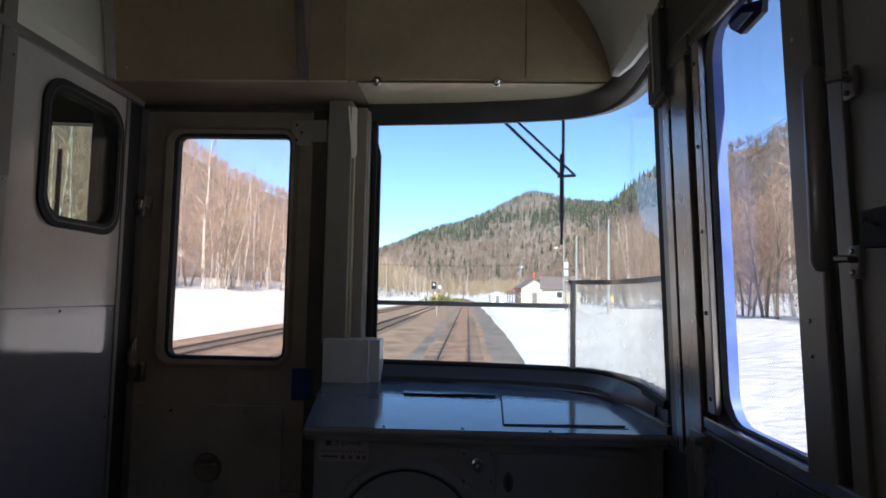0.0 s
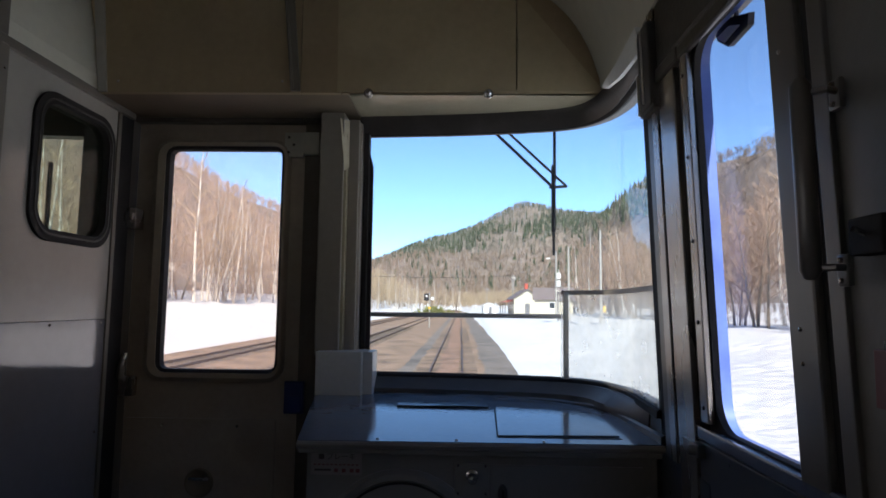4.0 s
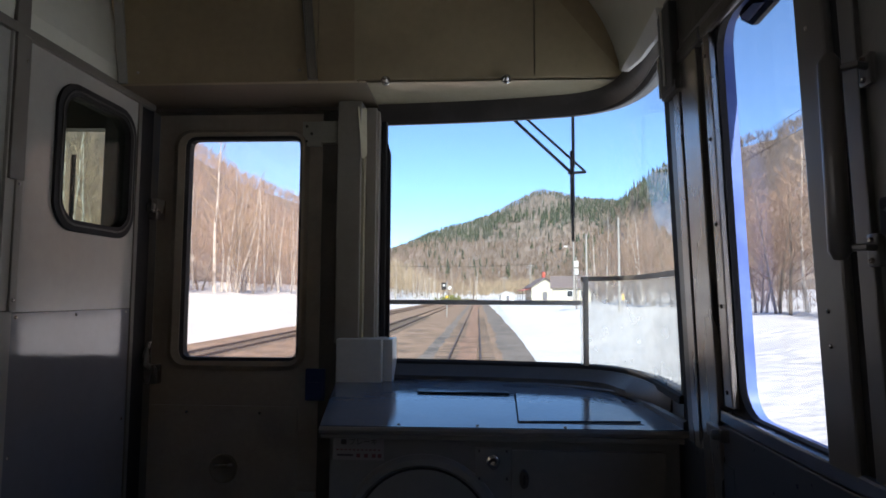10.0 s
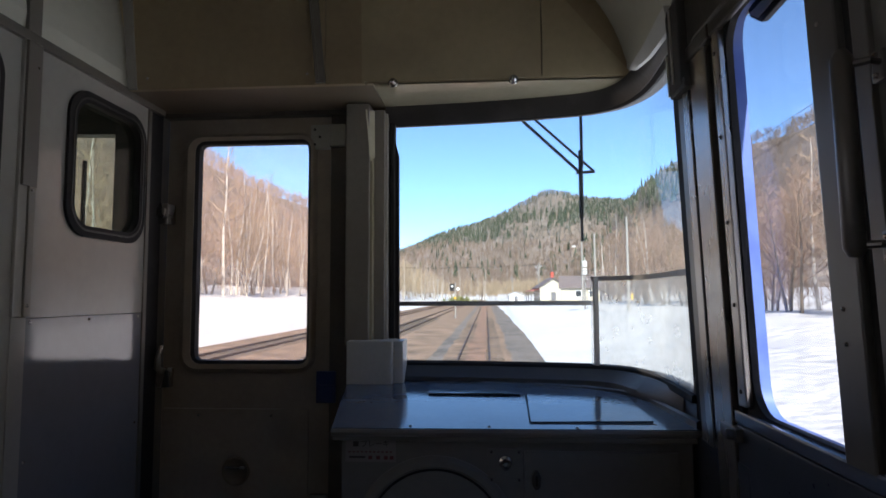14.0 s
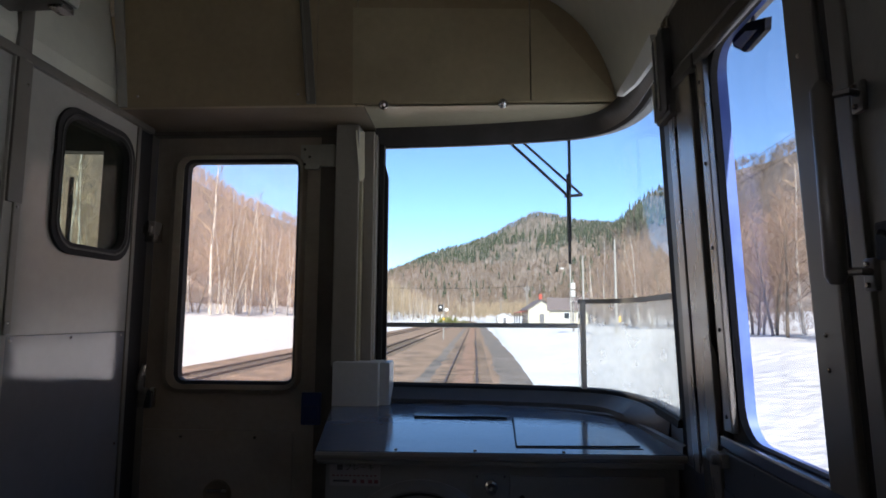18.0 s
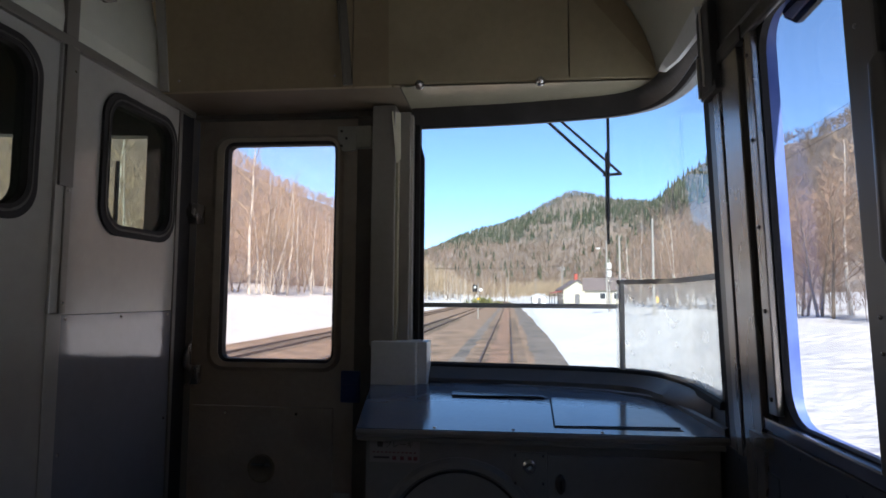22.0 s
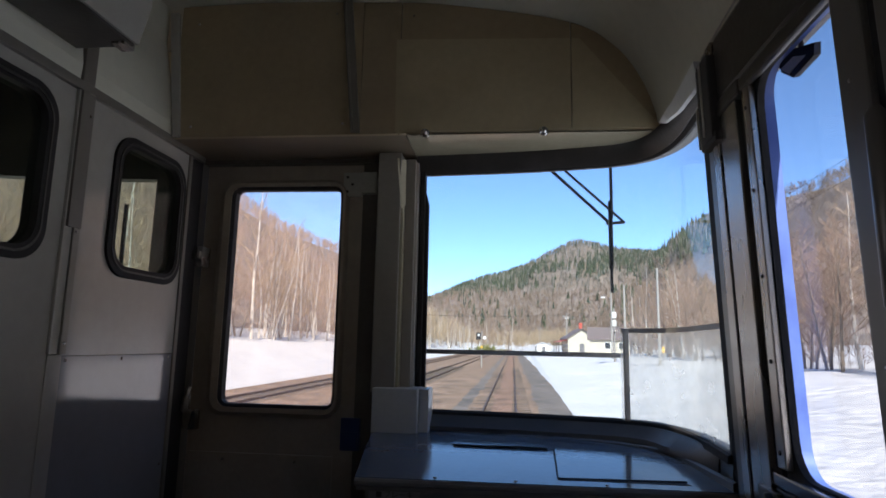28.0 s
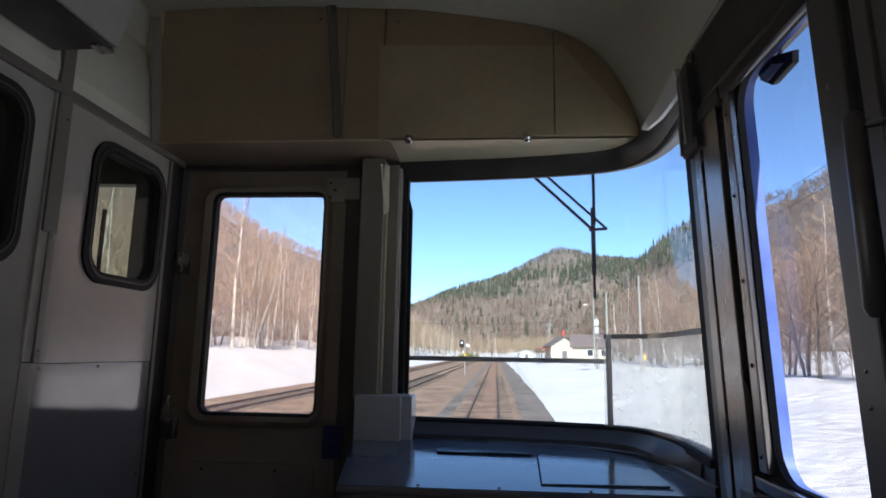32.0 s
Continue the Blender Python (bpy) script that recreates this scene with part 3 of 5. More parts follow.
child("window_surround", Geo().ring(o1, i1, (0, 0.03, 0)).ring(i1, i2, (0, 0.03, 0)), DOOR_PAINT, door, "raised pressed surround")
o2 = [(a, DY - 0.012, b) for a, b in rrect(wx0 - 0.013, wz0 - 0.013, wx1 + 0.013, wz1 + 0.013, 0.04)]
i2 = [(a, DY - 0.002, b) for a, b in rrect(wx0, wz0, wx1, wz1, 0.026)]
child("rubber_seal", Geo().ring(o2, i2, (0, 0.036, 0)), RUBBER, door, "black rubber glazing seal")
p = child("glass_pane", Geo().slab([(a, DY + 0.028, b) for a, b in rrect(wx0 - 0.01, wz0 - 0.01, wx1 + 0.01, wz1 + 0.01, 0.03)], (0, 0.004, 0)), GLASS_DOOR, door, "slightly hazy window glass")
p.visible_shadow = False
child("kick_plate", Geo().rbox(-1.195, DY + 0.004, 0.03, -0.612, DY + 0.014, 0.716, 0.003), DOOR_PAINT, door, "screwed lower kick plate")
for x in (-1.05, -0.76):
    child("screw", Geo().lathe([(0.0, -0.004), (0.005, -0.003), (0.006, 0.0)], (x, DY + 0.004, 0.69), "y", 8), ALU_DULL, door)
child("recessed_pull", Geo().lathe([(0.0, -0.002), (0.038, -0.002), (0.044, -0.007), (0.052, -0.007), (0.056, 0.0)], (-0.897, DY + 0.004, 0.478), "y", 28), HOOD_DARK, door, "round dull brown flush pull")
child("pull_bar", Geo().rbox(-0.935, DY - 0.006, 0.488, -0.860, DY + 0.002, 0.498, 0.003), ALU_DULL, door)
child("hinge", Geo().rbox(-0.612, DY - 0.012, 1.735, -0.535, DY + 0.004, 1.835, 0.003), HINGE_PAINT, door, "pale grey screwed hinge plate")
child("hinge_knuckle", Geo().rbox(-0.533, DY - 0.03, 1.742, -0.470, DY + 0.004, 1.832, 0.006), HINGE_PAINT, door)
for x, z in ((-0.595, 1.815), (-0.575, 1.785), (-0.595, 1.755)):
    child("screw", Geo().lathe([(0.0, -0.004), (0.005, -0.003), (0.006, 0.0)], (x, DY - 0.012, z), "y", 8), DARK_FRAME, door)
child("lock_case", Geo().rbox(-1.215, DY - 0.06, 1.44, -1.165, DY + 0.004, 1.52, 0.006).rbox(-1.206, DY - 0.075, 1.465, -1.172, DY - 0.055, 1.50, 0.004), ALU_DULL, door, "worn metal lock case")
hnd = Geo().tube([(-1.195, DY - 0.02, 0.86), (-1.192, DY - 0.055, 0.88), (-1.186, DY - 0.06, 0.92), (-1.178, DY - 0.05, 0.965)], [0.012, 0.013, 0.012, 0.008], 10)
child("handle", hnd.rbox(-1.225, DY - 0.03, 0.80, -1.155, DY + 0.004, 0.875, 0.006), ALU_DULL, door, "worn curved metal handle")
child("lower_hinge", Geo().rbox(-0.60, DY - 0.012, 0.30, -0.535, DY + 0.004, 0.40, 0.003), PANEL_GREY, door)

g = Geo().rbox(-1.262, 2.50, 0.0, -1.208, 2.585, 1.90, 0.008).rbox(-1.262, 2.535, 1.872, -0.47, 2.585, 1.93, 0.002).rbox(-0.53, 2.55, 0.0, -0.44, 2.60, 1.90, 0.004)
put("door_frame", g, JAMB_BROWN, label="dark brown steel frame round the gangway door", category="door frame", kind="structure")
box = thing("blue_tag_holder", "small blue plastic holder fixed beside the gangway door", "holder", at=(-0.53, 2.545, 0.80))
child("body", Geo().rbox(-0.575, 2.532, 0.745, -0.500, 2.551, 0.865, 0.004), BLUE_PLASTIC, box)
child("front_pocket", Geo().rbox(-0.568, 2.524, 0.75, -0.507, 2.533, 0.815, 0.003), BLUE_PLASTIC, box)

# ---------------------------------------------------------------- pillar between door and windscreen
pil = thing("door_pillar", "warm grey painted pillar between gangway door and windscreen", "pillar", at=(-0.39, 2.5, 0.98))
g = Geo().rbox(-0.447, 2.45, 0.97, -0.357, 2.56, 1.886, 0.006)
child("casing", g, PILLAR_PAINT, pil)
g = Geo().slab([(-0.372, 2.444, 1.86), (-0.345, 2.47, 1.86), (-0.343, 2.47, 1.68), (-0.352, 2.446, 1.66)], (0.004, 0.004, 0)).rbox(-0.357, 2.462, 0.97, -0.345, 2.556, 1.80, 0.003)
child("folded_edge", g, PANEL_CREAM, pil, "cream folded edge")
child("channel", Geo().rbox(-0.345, 2.490, 0.97, -0.306, 2.56, 1.87, 0.004), PILLAR_PAINT, pil, "recessed channel")
child("trim_strip", Geo().rbox(-0.308, 2.505, 0.97, -0.296, 2.562, 1.86, 0.003), ALU, pil, "bright aluminium trim strip")
base = thing("pillar_base_cover", "off-white folded steel cover at the foot of the pillar", "cover", at=(-0.33, 2.47, 0.82))
child("cover", Geo().rbox(-0.428, 2.40, 0.822, -0.262, 2.555, 0.990, 0.005).rbox(-0.262, 2.43, 0.822, -0.226, 2.545, 0.988, 0.004), WHITE_BOX, base)

# ---------------------------------------------------------------- windscreen
ws = thing("windscreen", "wrap-round windscreen in a black rubber seal, slightly dirty", "windscreen", at=(0.2, 2.5, 0.9))
g = Geo()
for p in SCREEN:
    g.v += [(p.x, p.y, SILL - 0.01), (p.x, p.y, HEAD + 0.01)]
for k in range(len(SCREEN) - 1):
    g.face([2 * k, 2 * k + 2, 2 * k + 3, 2 * k + 1])
p = child("glass_pane", g, GLASS, ws)
p.visible_shadow = False
child("lower_seal", Geo().sweep(SCREEN, [(-0.012, SILL - 0.02), (-0.012, SILL + 0.002), (0.0, SILL + 0.006), (0.014, SILL - 0.002), (0.016, SILL - 0.02)]), RUBBER, ws)
child("upper_seal", Geo().sweep(SCREEN, [(-0.012, HEAD + 0.02), (-0.012, HEAD - 0.002), (0.0, HEAD - 0.005), (0.016, HEAD + 0.004), (0.016, HEAD + 0.02)]), RUBBER, ws)
g = Geo().rbox(-0.294, 2.53, 0.9, -0.272, 2.575, HEAD, 0.005)
g.slab([(-0.274, 2.545, 1.76), (-0.258, 2.545, 1.70), (-0.256, 2.545, 0.9), (-0.28, 2.545, 0.9), (-0.28, 2.545, 1.80)], (0, 0.02, 0))
child("side_seal", g, RUBBER, ws)
child("header_trim", Geo().sweep(SCREEN, [(0.012, HEAD + 0.004), (0.022, HEAD - 0.004), (0.05, HEAD + 0.03), (0.055, BOXZ + 0.002), (0.012, BOXZ + 0.002)]), DARK_FRAME, ws, "dark pressed header trim")
child("sill_trim", Geo().sweep(SCREEN[:-5], [(0.012, SILL - 0.012), (0.03, SILL - 0.010), (0.040, SILL - 0.020), (0.078, SILL - 0.046), (0.082, SILL - 0.062), (0.012, SILL - 0.062)], taper=(0.74, 0.12)), SILL_DARK, ws, "dark pressed sill trim")
cab = Geo().tube([(q.x, q.y, SILL - 0.066 + 0.004 * math.sin(i * 1.3)) for i, q in enumerate([p + Vector((-0.2, -0.9)).normalized() * 0.088 if p.y > 2.4 else p + Vector((-0.088, -0.03)) for p in SCREEN[1:16]])], 0.006, 6)
child("cable", cab, RUBBER, ws, "black cable along the sill")
# guard bar and framed heated pane
child("guard_bar", Geo().rbox(-0.29, 2.573, 1.113, 0.50, 2.585, 1.131, 0.003), BAR_PAINT, ws, "horizontal guard bar")
OUT = [p for p in SCREEN if p.x > 0.46]
g = Geo()
for p in OUT:
    g.v += [(p.x - 0.006, p.y - 0.006, SILL), (p.x - 0.006, p.y - 0.006, 1.208)]
for k in range(len(OUT) - 1):
    g.face([2 * k, 2 * k + 2, 2 * k + 3, 2 * k + 1])
p = child("heated_pane", g, GLASS_DIRTY, ws, "hazy framed demister pane")
p.visible_shadow = False
child("pane_frame", Geo().sweep(OUT, [(0.002, 1.203), (0.002, 1.219), (0.012, 1.219), (0.012, 1.203)]), BAR_PAINT, ws)
child("pane_frame", Geo().rbox(0.464, 2.438, SILL, 0.482, 2.456, 1.219, 0.003), BAR_PAINT, ws)
# wiper outside
wp = thing("windscreen_wiper", "black windscreen wiper with two parallel arms outside the glass", "wiper", at=(0.45, 2.62, 1.85))
child("arm", Geo().tube([(0.205, 2.615, 1.875), (0.450, 2.60, 1.634)], 0.006, 6), STEEL_DARK, wp)
child("arm", Geo().tube([(0.258, 2.615, 1.875), (0.508, 2.598, 1.634)], 0.005, 6), STEEL_DARK, wp)
child("link", Geo().tube([(0.438, 2.60, 1.631), (0.508, 2.596, 1.635)], 0.006, 6), STEEL_DARK, wp)
child("blade", Geo().rbox(0.449, 2.580, 1.36, 0.458, 2.600, 1.66, 0.003).rbox(0.453, 2.580, 1.65, 0.463, 2.600, 1.868, 0.003).rbox(0.446, 2.585, 1.45, 0.462, 2.602, 1.72, 0.004), RUBBER, wp)

wd = thing("driver_wiper", "black wiper outside the driver's windscreen", "wiper", at=(-1.58, 2.62, 1.6))
child("blade", Geo().rbox(-1.586, 2.585, 1.28, -1.576, 2.605, 1.72, 0.003), RUBBER, wd)
child("arm", Geo().tube([(-1.86, 2.60, 1.72), (-1.575, 2.603, 1.36)], 0.006, 6), STEEL_DARK, wd)
child("arm", Geo().tube([(-1.80, 2.60, 1.62), (-1.60, 2.603, 1.34)], 0.005, 6), STEEL_DARK, wd)

# ---------------------------------------------------------------- assistant's desk
dk = thing("desk_cabinet", "grey enamelled steel cabinet under the windscreen with screwed panels", "cabinet", at=(0.12, 1.9, 0.0))
child("body", Geo().slab([(-0.300, 1.80, 0.0), (0.585, 1.80, 0.0), (0.570, 2.36, 0.0), (-0.42, 2.40, 0.0)], (0, 0, 0.788)), DESK_FRONT, dk)
child("front_rail", Geo().rbox(-0.318, 1.772, 0.786, 0.590, 1.80, 0.800, 0.003), DESK_FRONT, dk)
child("access_panel", Geo().rbox(0.168, 1.792, 0.06, 0.548, 1.80, 0.760, 0.002), DESK_FRONT, dk)
lk = Geo().lathe([(0.0, -0.012), (0.009, -0.012), (0.012, -0.009), (0.013, 0.0)], (0.197, 1.794, 0.690), "y", 20)
lk.v = [(x, y, 0.690 + (z - 0.690) * 1.9) for x, y, z in lk.v]
lo = child("lock", lk, DARK_FRAME, dk, "oval keyhole escutcheon")
child("keyhole", Geo().rbox(0.194, 1.779, 0.678, 0.200, 1.785, 0.702, 0.001), RUBBER, dk)
child("switch_plate", Geo().rbox(0.076, 1.793, 0.680, 0.163, 1.80, 0.765, 0.002), DESK_FRONT, dk, "square screwed switch plate")
for x, z in ((0.085, 0.757), (0.154, 0.757), (0.085, 0.689), (0.154, 0.689)):
    child("screw", Geo().lathe([(0.0, -0.004), (0.003, -0.004), (0.004, 0.0)], (x, 1.793, z), "y", 8), DARK_FRAME, dk)
child("switch_knob", Geo().lathe([(0.0, -0.042), (0.008, -0.041), (0.0125, -0.035), (0.0135, -0.026), (0.010, -0.016), (0.007, -0.010), (0.016, -0.006), (0.017, 0.0)], (0.120, 1.793, 0.733), "y", 20), CHROME, dk, "shiny chrome knob")
child("wheel_recess_rim", Geo().lathe([(0.178, -0.006), (0.186, -0.014), (0.200, -0.014), (0.210, -0.004), (0.210, 0.0), (0.178, 0.0)], (-0.058, 1.80, 0.535), "y", 64), DESK_FRONT, dk, "round pressed rim of the hand wheel recess")
child("wheel_recess", Geo().lathe([(0.0, -0.003), (0.172, -0.003), (0.178, -0.006), (0.18, 0.0)], (-0.058, 1.80, 0.535), "y", 64), BROWN_PANEL, dk, "dull brown round cover")
child("recess_gap", Geo().lathe([(0.172, -0.0055), (0.1745, -0.0075), (0.179, -0.0075), (0.18, -0.004)], (-0.058, 1.80, 0.535), "y", 64), RUBBER, dk)
lab = child("sticker", Geo().rbox(-0.290, 1.797, 0.727, -0.160, 1.800, 0.783, 0.001), LABEL_WHITE, dk, "worn white sticker with a red arrow")


def bar(x0, x1, z0, z1, m):
    child("print", Geo().box(x0, 1.7958, z0, x1, 1.7972, z1), m, lab)


bar(-0.270, -0.256, 0.766, 0.779, LABEL_DARK)
words = bpy.data.curves.new("lettering", "FONT")
words.body, words.size, words.extrude = "\u30d6\u30ec\u30fc\u30ad", 0.019, 0.0003
words.materials.append(LABEL_DARK)
letters = new("lettering", words)
letters.parent = lab
letters.location, letters.rotation_euler = (-0.251, 1.7962, 0.7665), (math.pi / 2, 0, 0)
for k in range(11):
    bar(-0.282 + k * 0.0107, -0.276 + k * 0.0107, 0.751, 0.7545, LABEL_RED)
bar(-0.280, -0.238, 0.737, 0.742, LABEL_DARK)
for a in (-0.230, -0.210, -0.190, -0.175):
    bar(a, a + 0.010, 0.734, 0.743, LABEL_RED)

def tilted(geo):
    """The worktop rises slightly towards the windscreen."""
    geo.v = [(x, y, z + 0.027 * max(0.0, y - 1.80)) for x, y, z in geo.v]
    return geo


top = thing("worktop", "smooth grey enamel worktop tinted blue for the reflected sky", "worktop", at=(0.12, 2.0, 0.8))
back = [(p.x - 0.018, p.y - 0.03) for p in SCREEN if p.x > -0.25 and p.y > 1.95]
loop = [(-0.318, 1.762, 0.8), (0.598, 1.775, 0.8)] + [(x, y, 0.8) for x, y in reversed(back)] + [(-0.30, 2.50, 0.8), (-0.435, 2.46, 0.8)]
child("slab", tilted(Geo().slab(loop, (0, 0, 0.020))), DESK_TOP, top)
child("front_edge", Geo().tube([(-0.318, 1.764, 0.809), (0.598, 1.777, 0.809)], 0.010, 8), DESK_FRONT, top)
for x in (-0.12, 0.08, 0.30):
    child("screw", Geo().lathe([(0.0, 0.004), (0.004, 0.003), (0.005, 0.0)], (x, 1.785, 0.82), "z", 8), ALU_DULL, top)
child("hatch", tilted(Geo().slab([(0.205, 2.22, 0.8205), (0.188, 1.833, 0.8205), (0.505, 1.852, 0.8205), (0.515, 2.16, 0.8205)], (0, 0, 0.004))), DESK_TOP, top, "flush hatch with a dark gap")
child("hatch_gap", tilted(Geo().box(0.186, 1.824, 0.8202, 0.506, 1.832, 0.8215).slab([(0.200, 2.22, 0.8202), (0.205, 2.22, 0.8202), (0.189, 1.83, 0.8202), (0.184, 1.83, 0.8202)], (0, 0, 0.0013))), RUBBER, top)
EDGE = smooth_line([(-0.27, 2.49), (0.28, 2.40), (0.478, 2.30), (0.552, 2.19), (0.570, 2.06), (0.580, 1.92), (0.590, 1.782)], 6)
child("side_ledge", Geo().sweep(EDGE, [(0.0, 0.800), (0.0, 0.838), (-0.010, 0.842), (-0.016, 0.836), (-0.016, 0.800)]), DARK_FRAME, top, "narrow raised ledge along the corner")
vb = thing("paper_sheet", "pale folded sheet lying on the desk under the windscreen", "sheet", at=(0.03, 2.35, 0.82))
child("sheet", tilted(Geo().slab([(-0.113, 2.212, 0.821), (0.183, 2.208, 0.821), (0.165, 2.38, 0.821), (-0.125, 2.40, 0.821)], (0, 0, 0.004))), DESK_TOP, vb)
child("lifted_edge", tilted(Geo().tube([(-0.113, 2.211, 0.824), (-0.02, 2.208, 0.8235), (0.08, 2.209, 0.825), (0.183, 2.207, 0.824)], 0.003, 6)), RUBBER, vb, "dark edge gap")

# ---------------------------------------------------------------- partition to the driver's cab
PX = -1.20


def part_panel(y0, y1, z0, z1, w, mat_, parent, name="panel", label=""):
    """A wall panel in the plane of the partition, with a rounded window w = (y0, z0, y1, z1) or none."""
    if w is None:
        return child(name, Geo().rbox(PX - 0.03, y0, z0, PX, y1, z1, 0.002), mat_, parent, label)
    cy, cz = (w[0] + w[2]) / 2, (w[1] + w[3]) / 2
    ex_ = corners(y0, z0, y1, z1, cy, cz)
    o = [(PX, a, b) for a, b in rect_from(y0, z0, y1, z1, cy, cz, ex_)]
    i = [(PX, a, b) for a, b in rrect(*w, 0.085, ex_)]
    return child(name, Geo().ring(o, i, (-0.03, 0, 0)), mat_, parent, label)


def part_window(w, parent):
    o = [(PX + 0.010, a, b) for a, b in rrect(w[0] - 0.014, w[1] - 0.014, w[2] + 0.014, w[3] + 0.014, 0.095)]
    i = [(PX + 0.010, a, b) for a, b in rrect(w[0] + 0.022, w[1] + 0.022, w[2] - 0.022, w[3] - 0.022, 0.07)]
    seal = child("rubber_seal", Geo().ring(o, i, (-0.05, 0, 0)), RUBBER, parent, "black rubber glazing seal")
    gl = child("glass_pane", Geo().slab([(PX - 0.012, a, b) for a, b in rrect(w[0] + 0.01, w[1] + 0.01, w[2] - 0.01, w[3] - 0.01, 0.07)], (-0.004, 0, 0)), GLASS_PART, parent, "dark tinted glass")
    gl.visible_shadow = False
    o = [(PX + 0.013, a, b) for a, b in rrect(w[0] + 0.004, w[1] + 0.004, w[2] - 0.004, w[3] - 0.004, 0.085)]
    i = [(PX + 0.013, a, b) for a, b in rrect(w[0] + 0.010, w[1] + 0.010, w[2] - 0.010, w[3] - 0.010, 0.08)]
    child("filler_strip", Geo().ring(o, i, (-0.006, 0, 0)), DARK_FRAME, parent)
    return seal


W1, W2 = (1.972, 1.358, 2.366, 1.800), (1.15, 1.358, 1.690, 1.815)
pt = thing("cab_partition", "grey panelled partition wall of the driver's cab with rounded windows", "partition", at=(PX, 1.9, 0))
part_panel(1.826, 2.398, 1.096, 1.868, W1, PANEL_GREY, pt)
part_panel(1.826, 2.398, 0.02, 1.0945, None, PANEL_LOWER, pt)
child("backing", Geo().box(PX - 0.04, 1.80, 1.07, PX - 0.031, 2.40, 1.12), PANEL_GREY, pt)
part_panel(1.02, 1.772, 0.02, 1.868, W2, PANEL_GREY, pt)
part_window(W1, pt)
part_window(W2, pt)
child("joint_cover", Geo().rbox(PX - 0.02, 1.773, 1.46, PX + 0.018, 1.827, 1.868, 0.003), TAUPE, pt, "wide taupe upper joint strip")
child("joint_cover", Geo().rbox(PX - 0.02, 1.768, 1.10, PX + 0.010, 1.802, 1.872, 0.003), PANEL_GREY, pt, "narrow raised joint cover")
child("joint_cover", Geo().rbox(PX - 0.02, 1.800, 1.10, PX + 0.016, 1.826, 1.872, 0.003), PILLAR_PAINT, pt, "pale raised joint strip")
child("joint_cover", Geo().rbox(PX - 0.02, 1.772, 0.02, PX + 0.004, 1.826, 1.098, 0.002), PANEL_GREY, pt)
child("corner_post", Geo().rbox(PX - 0.03, 2.398, 0.0, PX + 0.006, 2.420, 1.872, 0.004), TAUPE, pt)
child("corner_seal", Geo().rbox(PX - 0.03, 2.420, 0.0, PX - 0.004, 2.52, 1.90, 0.004), RUBBER, pt)
child("top_rail", Geo().rbox(PX - 0.03, 1.00, 1.868, PX + 0.014, 2.50, 1.898, 0.004), TAUPE, pt, "dull taupe top rail")
for y, z in ((1.845, 1.082), (2.10, 1.082), (2.375, 1.082), (1.812, 1.13), (1.812, 1.45), (1.812, 1.80), (1.79, 1.60), (1.845, 0.7), (2.375, 0.7)):
    child("screw", Geo().lathe([(0.0, 0.003), (0.004, 0.002), (0.005, 0.0)], (PX + (0.016 if y == 1.812 else 0.010 if y == 1.79 else 0.0), y, z), "x", 8), ALU_DULL, pt)
# slanting cove above it
cove = [(PX, 1.898), (PX + 0.004, 1.95), (PX - 0.02, 2.12), (PX - 0.05, 2.26), (PX - 0.05, 2.44)]
g = Geo()
for (a, za), (b_, zb) in zip(cove, cove[1:]):
    k = len(g.v)
    g.v += [(a, 1.0, za), (b_, 1.0, zb), (b_, 2.26, zb), (a, 2.26, za), (a - 0.02, 1.0, za), (b_ - 0.02, 1.0, zb), (b_ - 0.02, 2.26, zb), (a - 0.02, 2.26, za)]
    g.face([k, k + 1, k + 2, k + 3]), g.face([k + 4, k + 7, k + 6, k + 5]), g.face([k + 2, k + 6, k + 7, k + 3]), g.face([k, k + 4, k + 5, k + 1])
put("wall_cove", g, CEILING, label="pale cove panel between partition and ceiling", category="wall", kind="structure")
put("cove_strip", Geo().rbox(PX - 0.04, 1.775, 1.898, PX + 0.012, 1.825, 2.05, 0.003), TAUPE, label="dull taupe joint strip on the cove", category="trim", kind="structure")
fan = thing("ceiling_unit", "pale grey boxy housing fixed under the ceiling cove", "housing", at=(-1.1, 1.4, 1.99))
child("housing", Geo().slab([(PX + 0.0, 1.05, 1.986), (-1.005, 1.05, 1.986), (-0.975, 1.05, 2.10), (-0.975, 1.05, 2.36), (PX, 1.05, 2.36)], (0, 0.693, 0)), PANEL_GREY, fan)
child("bottom_cover", Geo().rbox(PX + 0.008, 1.06, 1.978, -1.012, 1.735, 1.986, 0.002), DARK_FRAME, fan, "dark bottom cover")
child("latch", Geo().rbox(-1.06, 1.70, 1.970, -1.02, 1.75, 1.990, 0.003), ALU_DULL, fan)

# ---------------------------------------------------------------- side wall with drop window
SHEAR = Matrix(((1, 0, -0.036, 0.602 + 0.036 * 0.9), (0, 1, 0, 0), (0, 0, 1, 0), (0, 0, 0, 1)))


def sheared(geo):
    """Local x is 0 on the inner face of the side wall, positive outwards; the wall leans."""
    geo.v = [tuple(SHEAR @ Vector(v)) for v in geo.v]
    return geo


SW = (1.150, 0.925, 1.496, 1.700)      # y0, z0, y1, z1 of the opening
g = Geo()
g.box(0.0, 1.02, -0.05, 0.085, 1.552, SW[1] - 0.042).box(0.0, 1.02, 1.765, 0.085, 1.80, 1.90).box(0.0, -2.6, -0.05, 0.085, 1.02, 0.95).box(0.0, -2.6, 1.70, 0.085, 1.02, 1.90).box(0.0, -0.35, 0.95, 0.085, 1.02, 1.70).box(0.0, -2.6, 0.95, 0.085, -1.45, 1.70)
g.box(0.0, 1.552, -0.05, 0.085, 1.81, 0.90).box(0.0, 1.02, 0.89, 0.05, 1.055, 1.73)
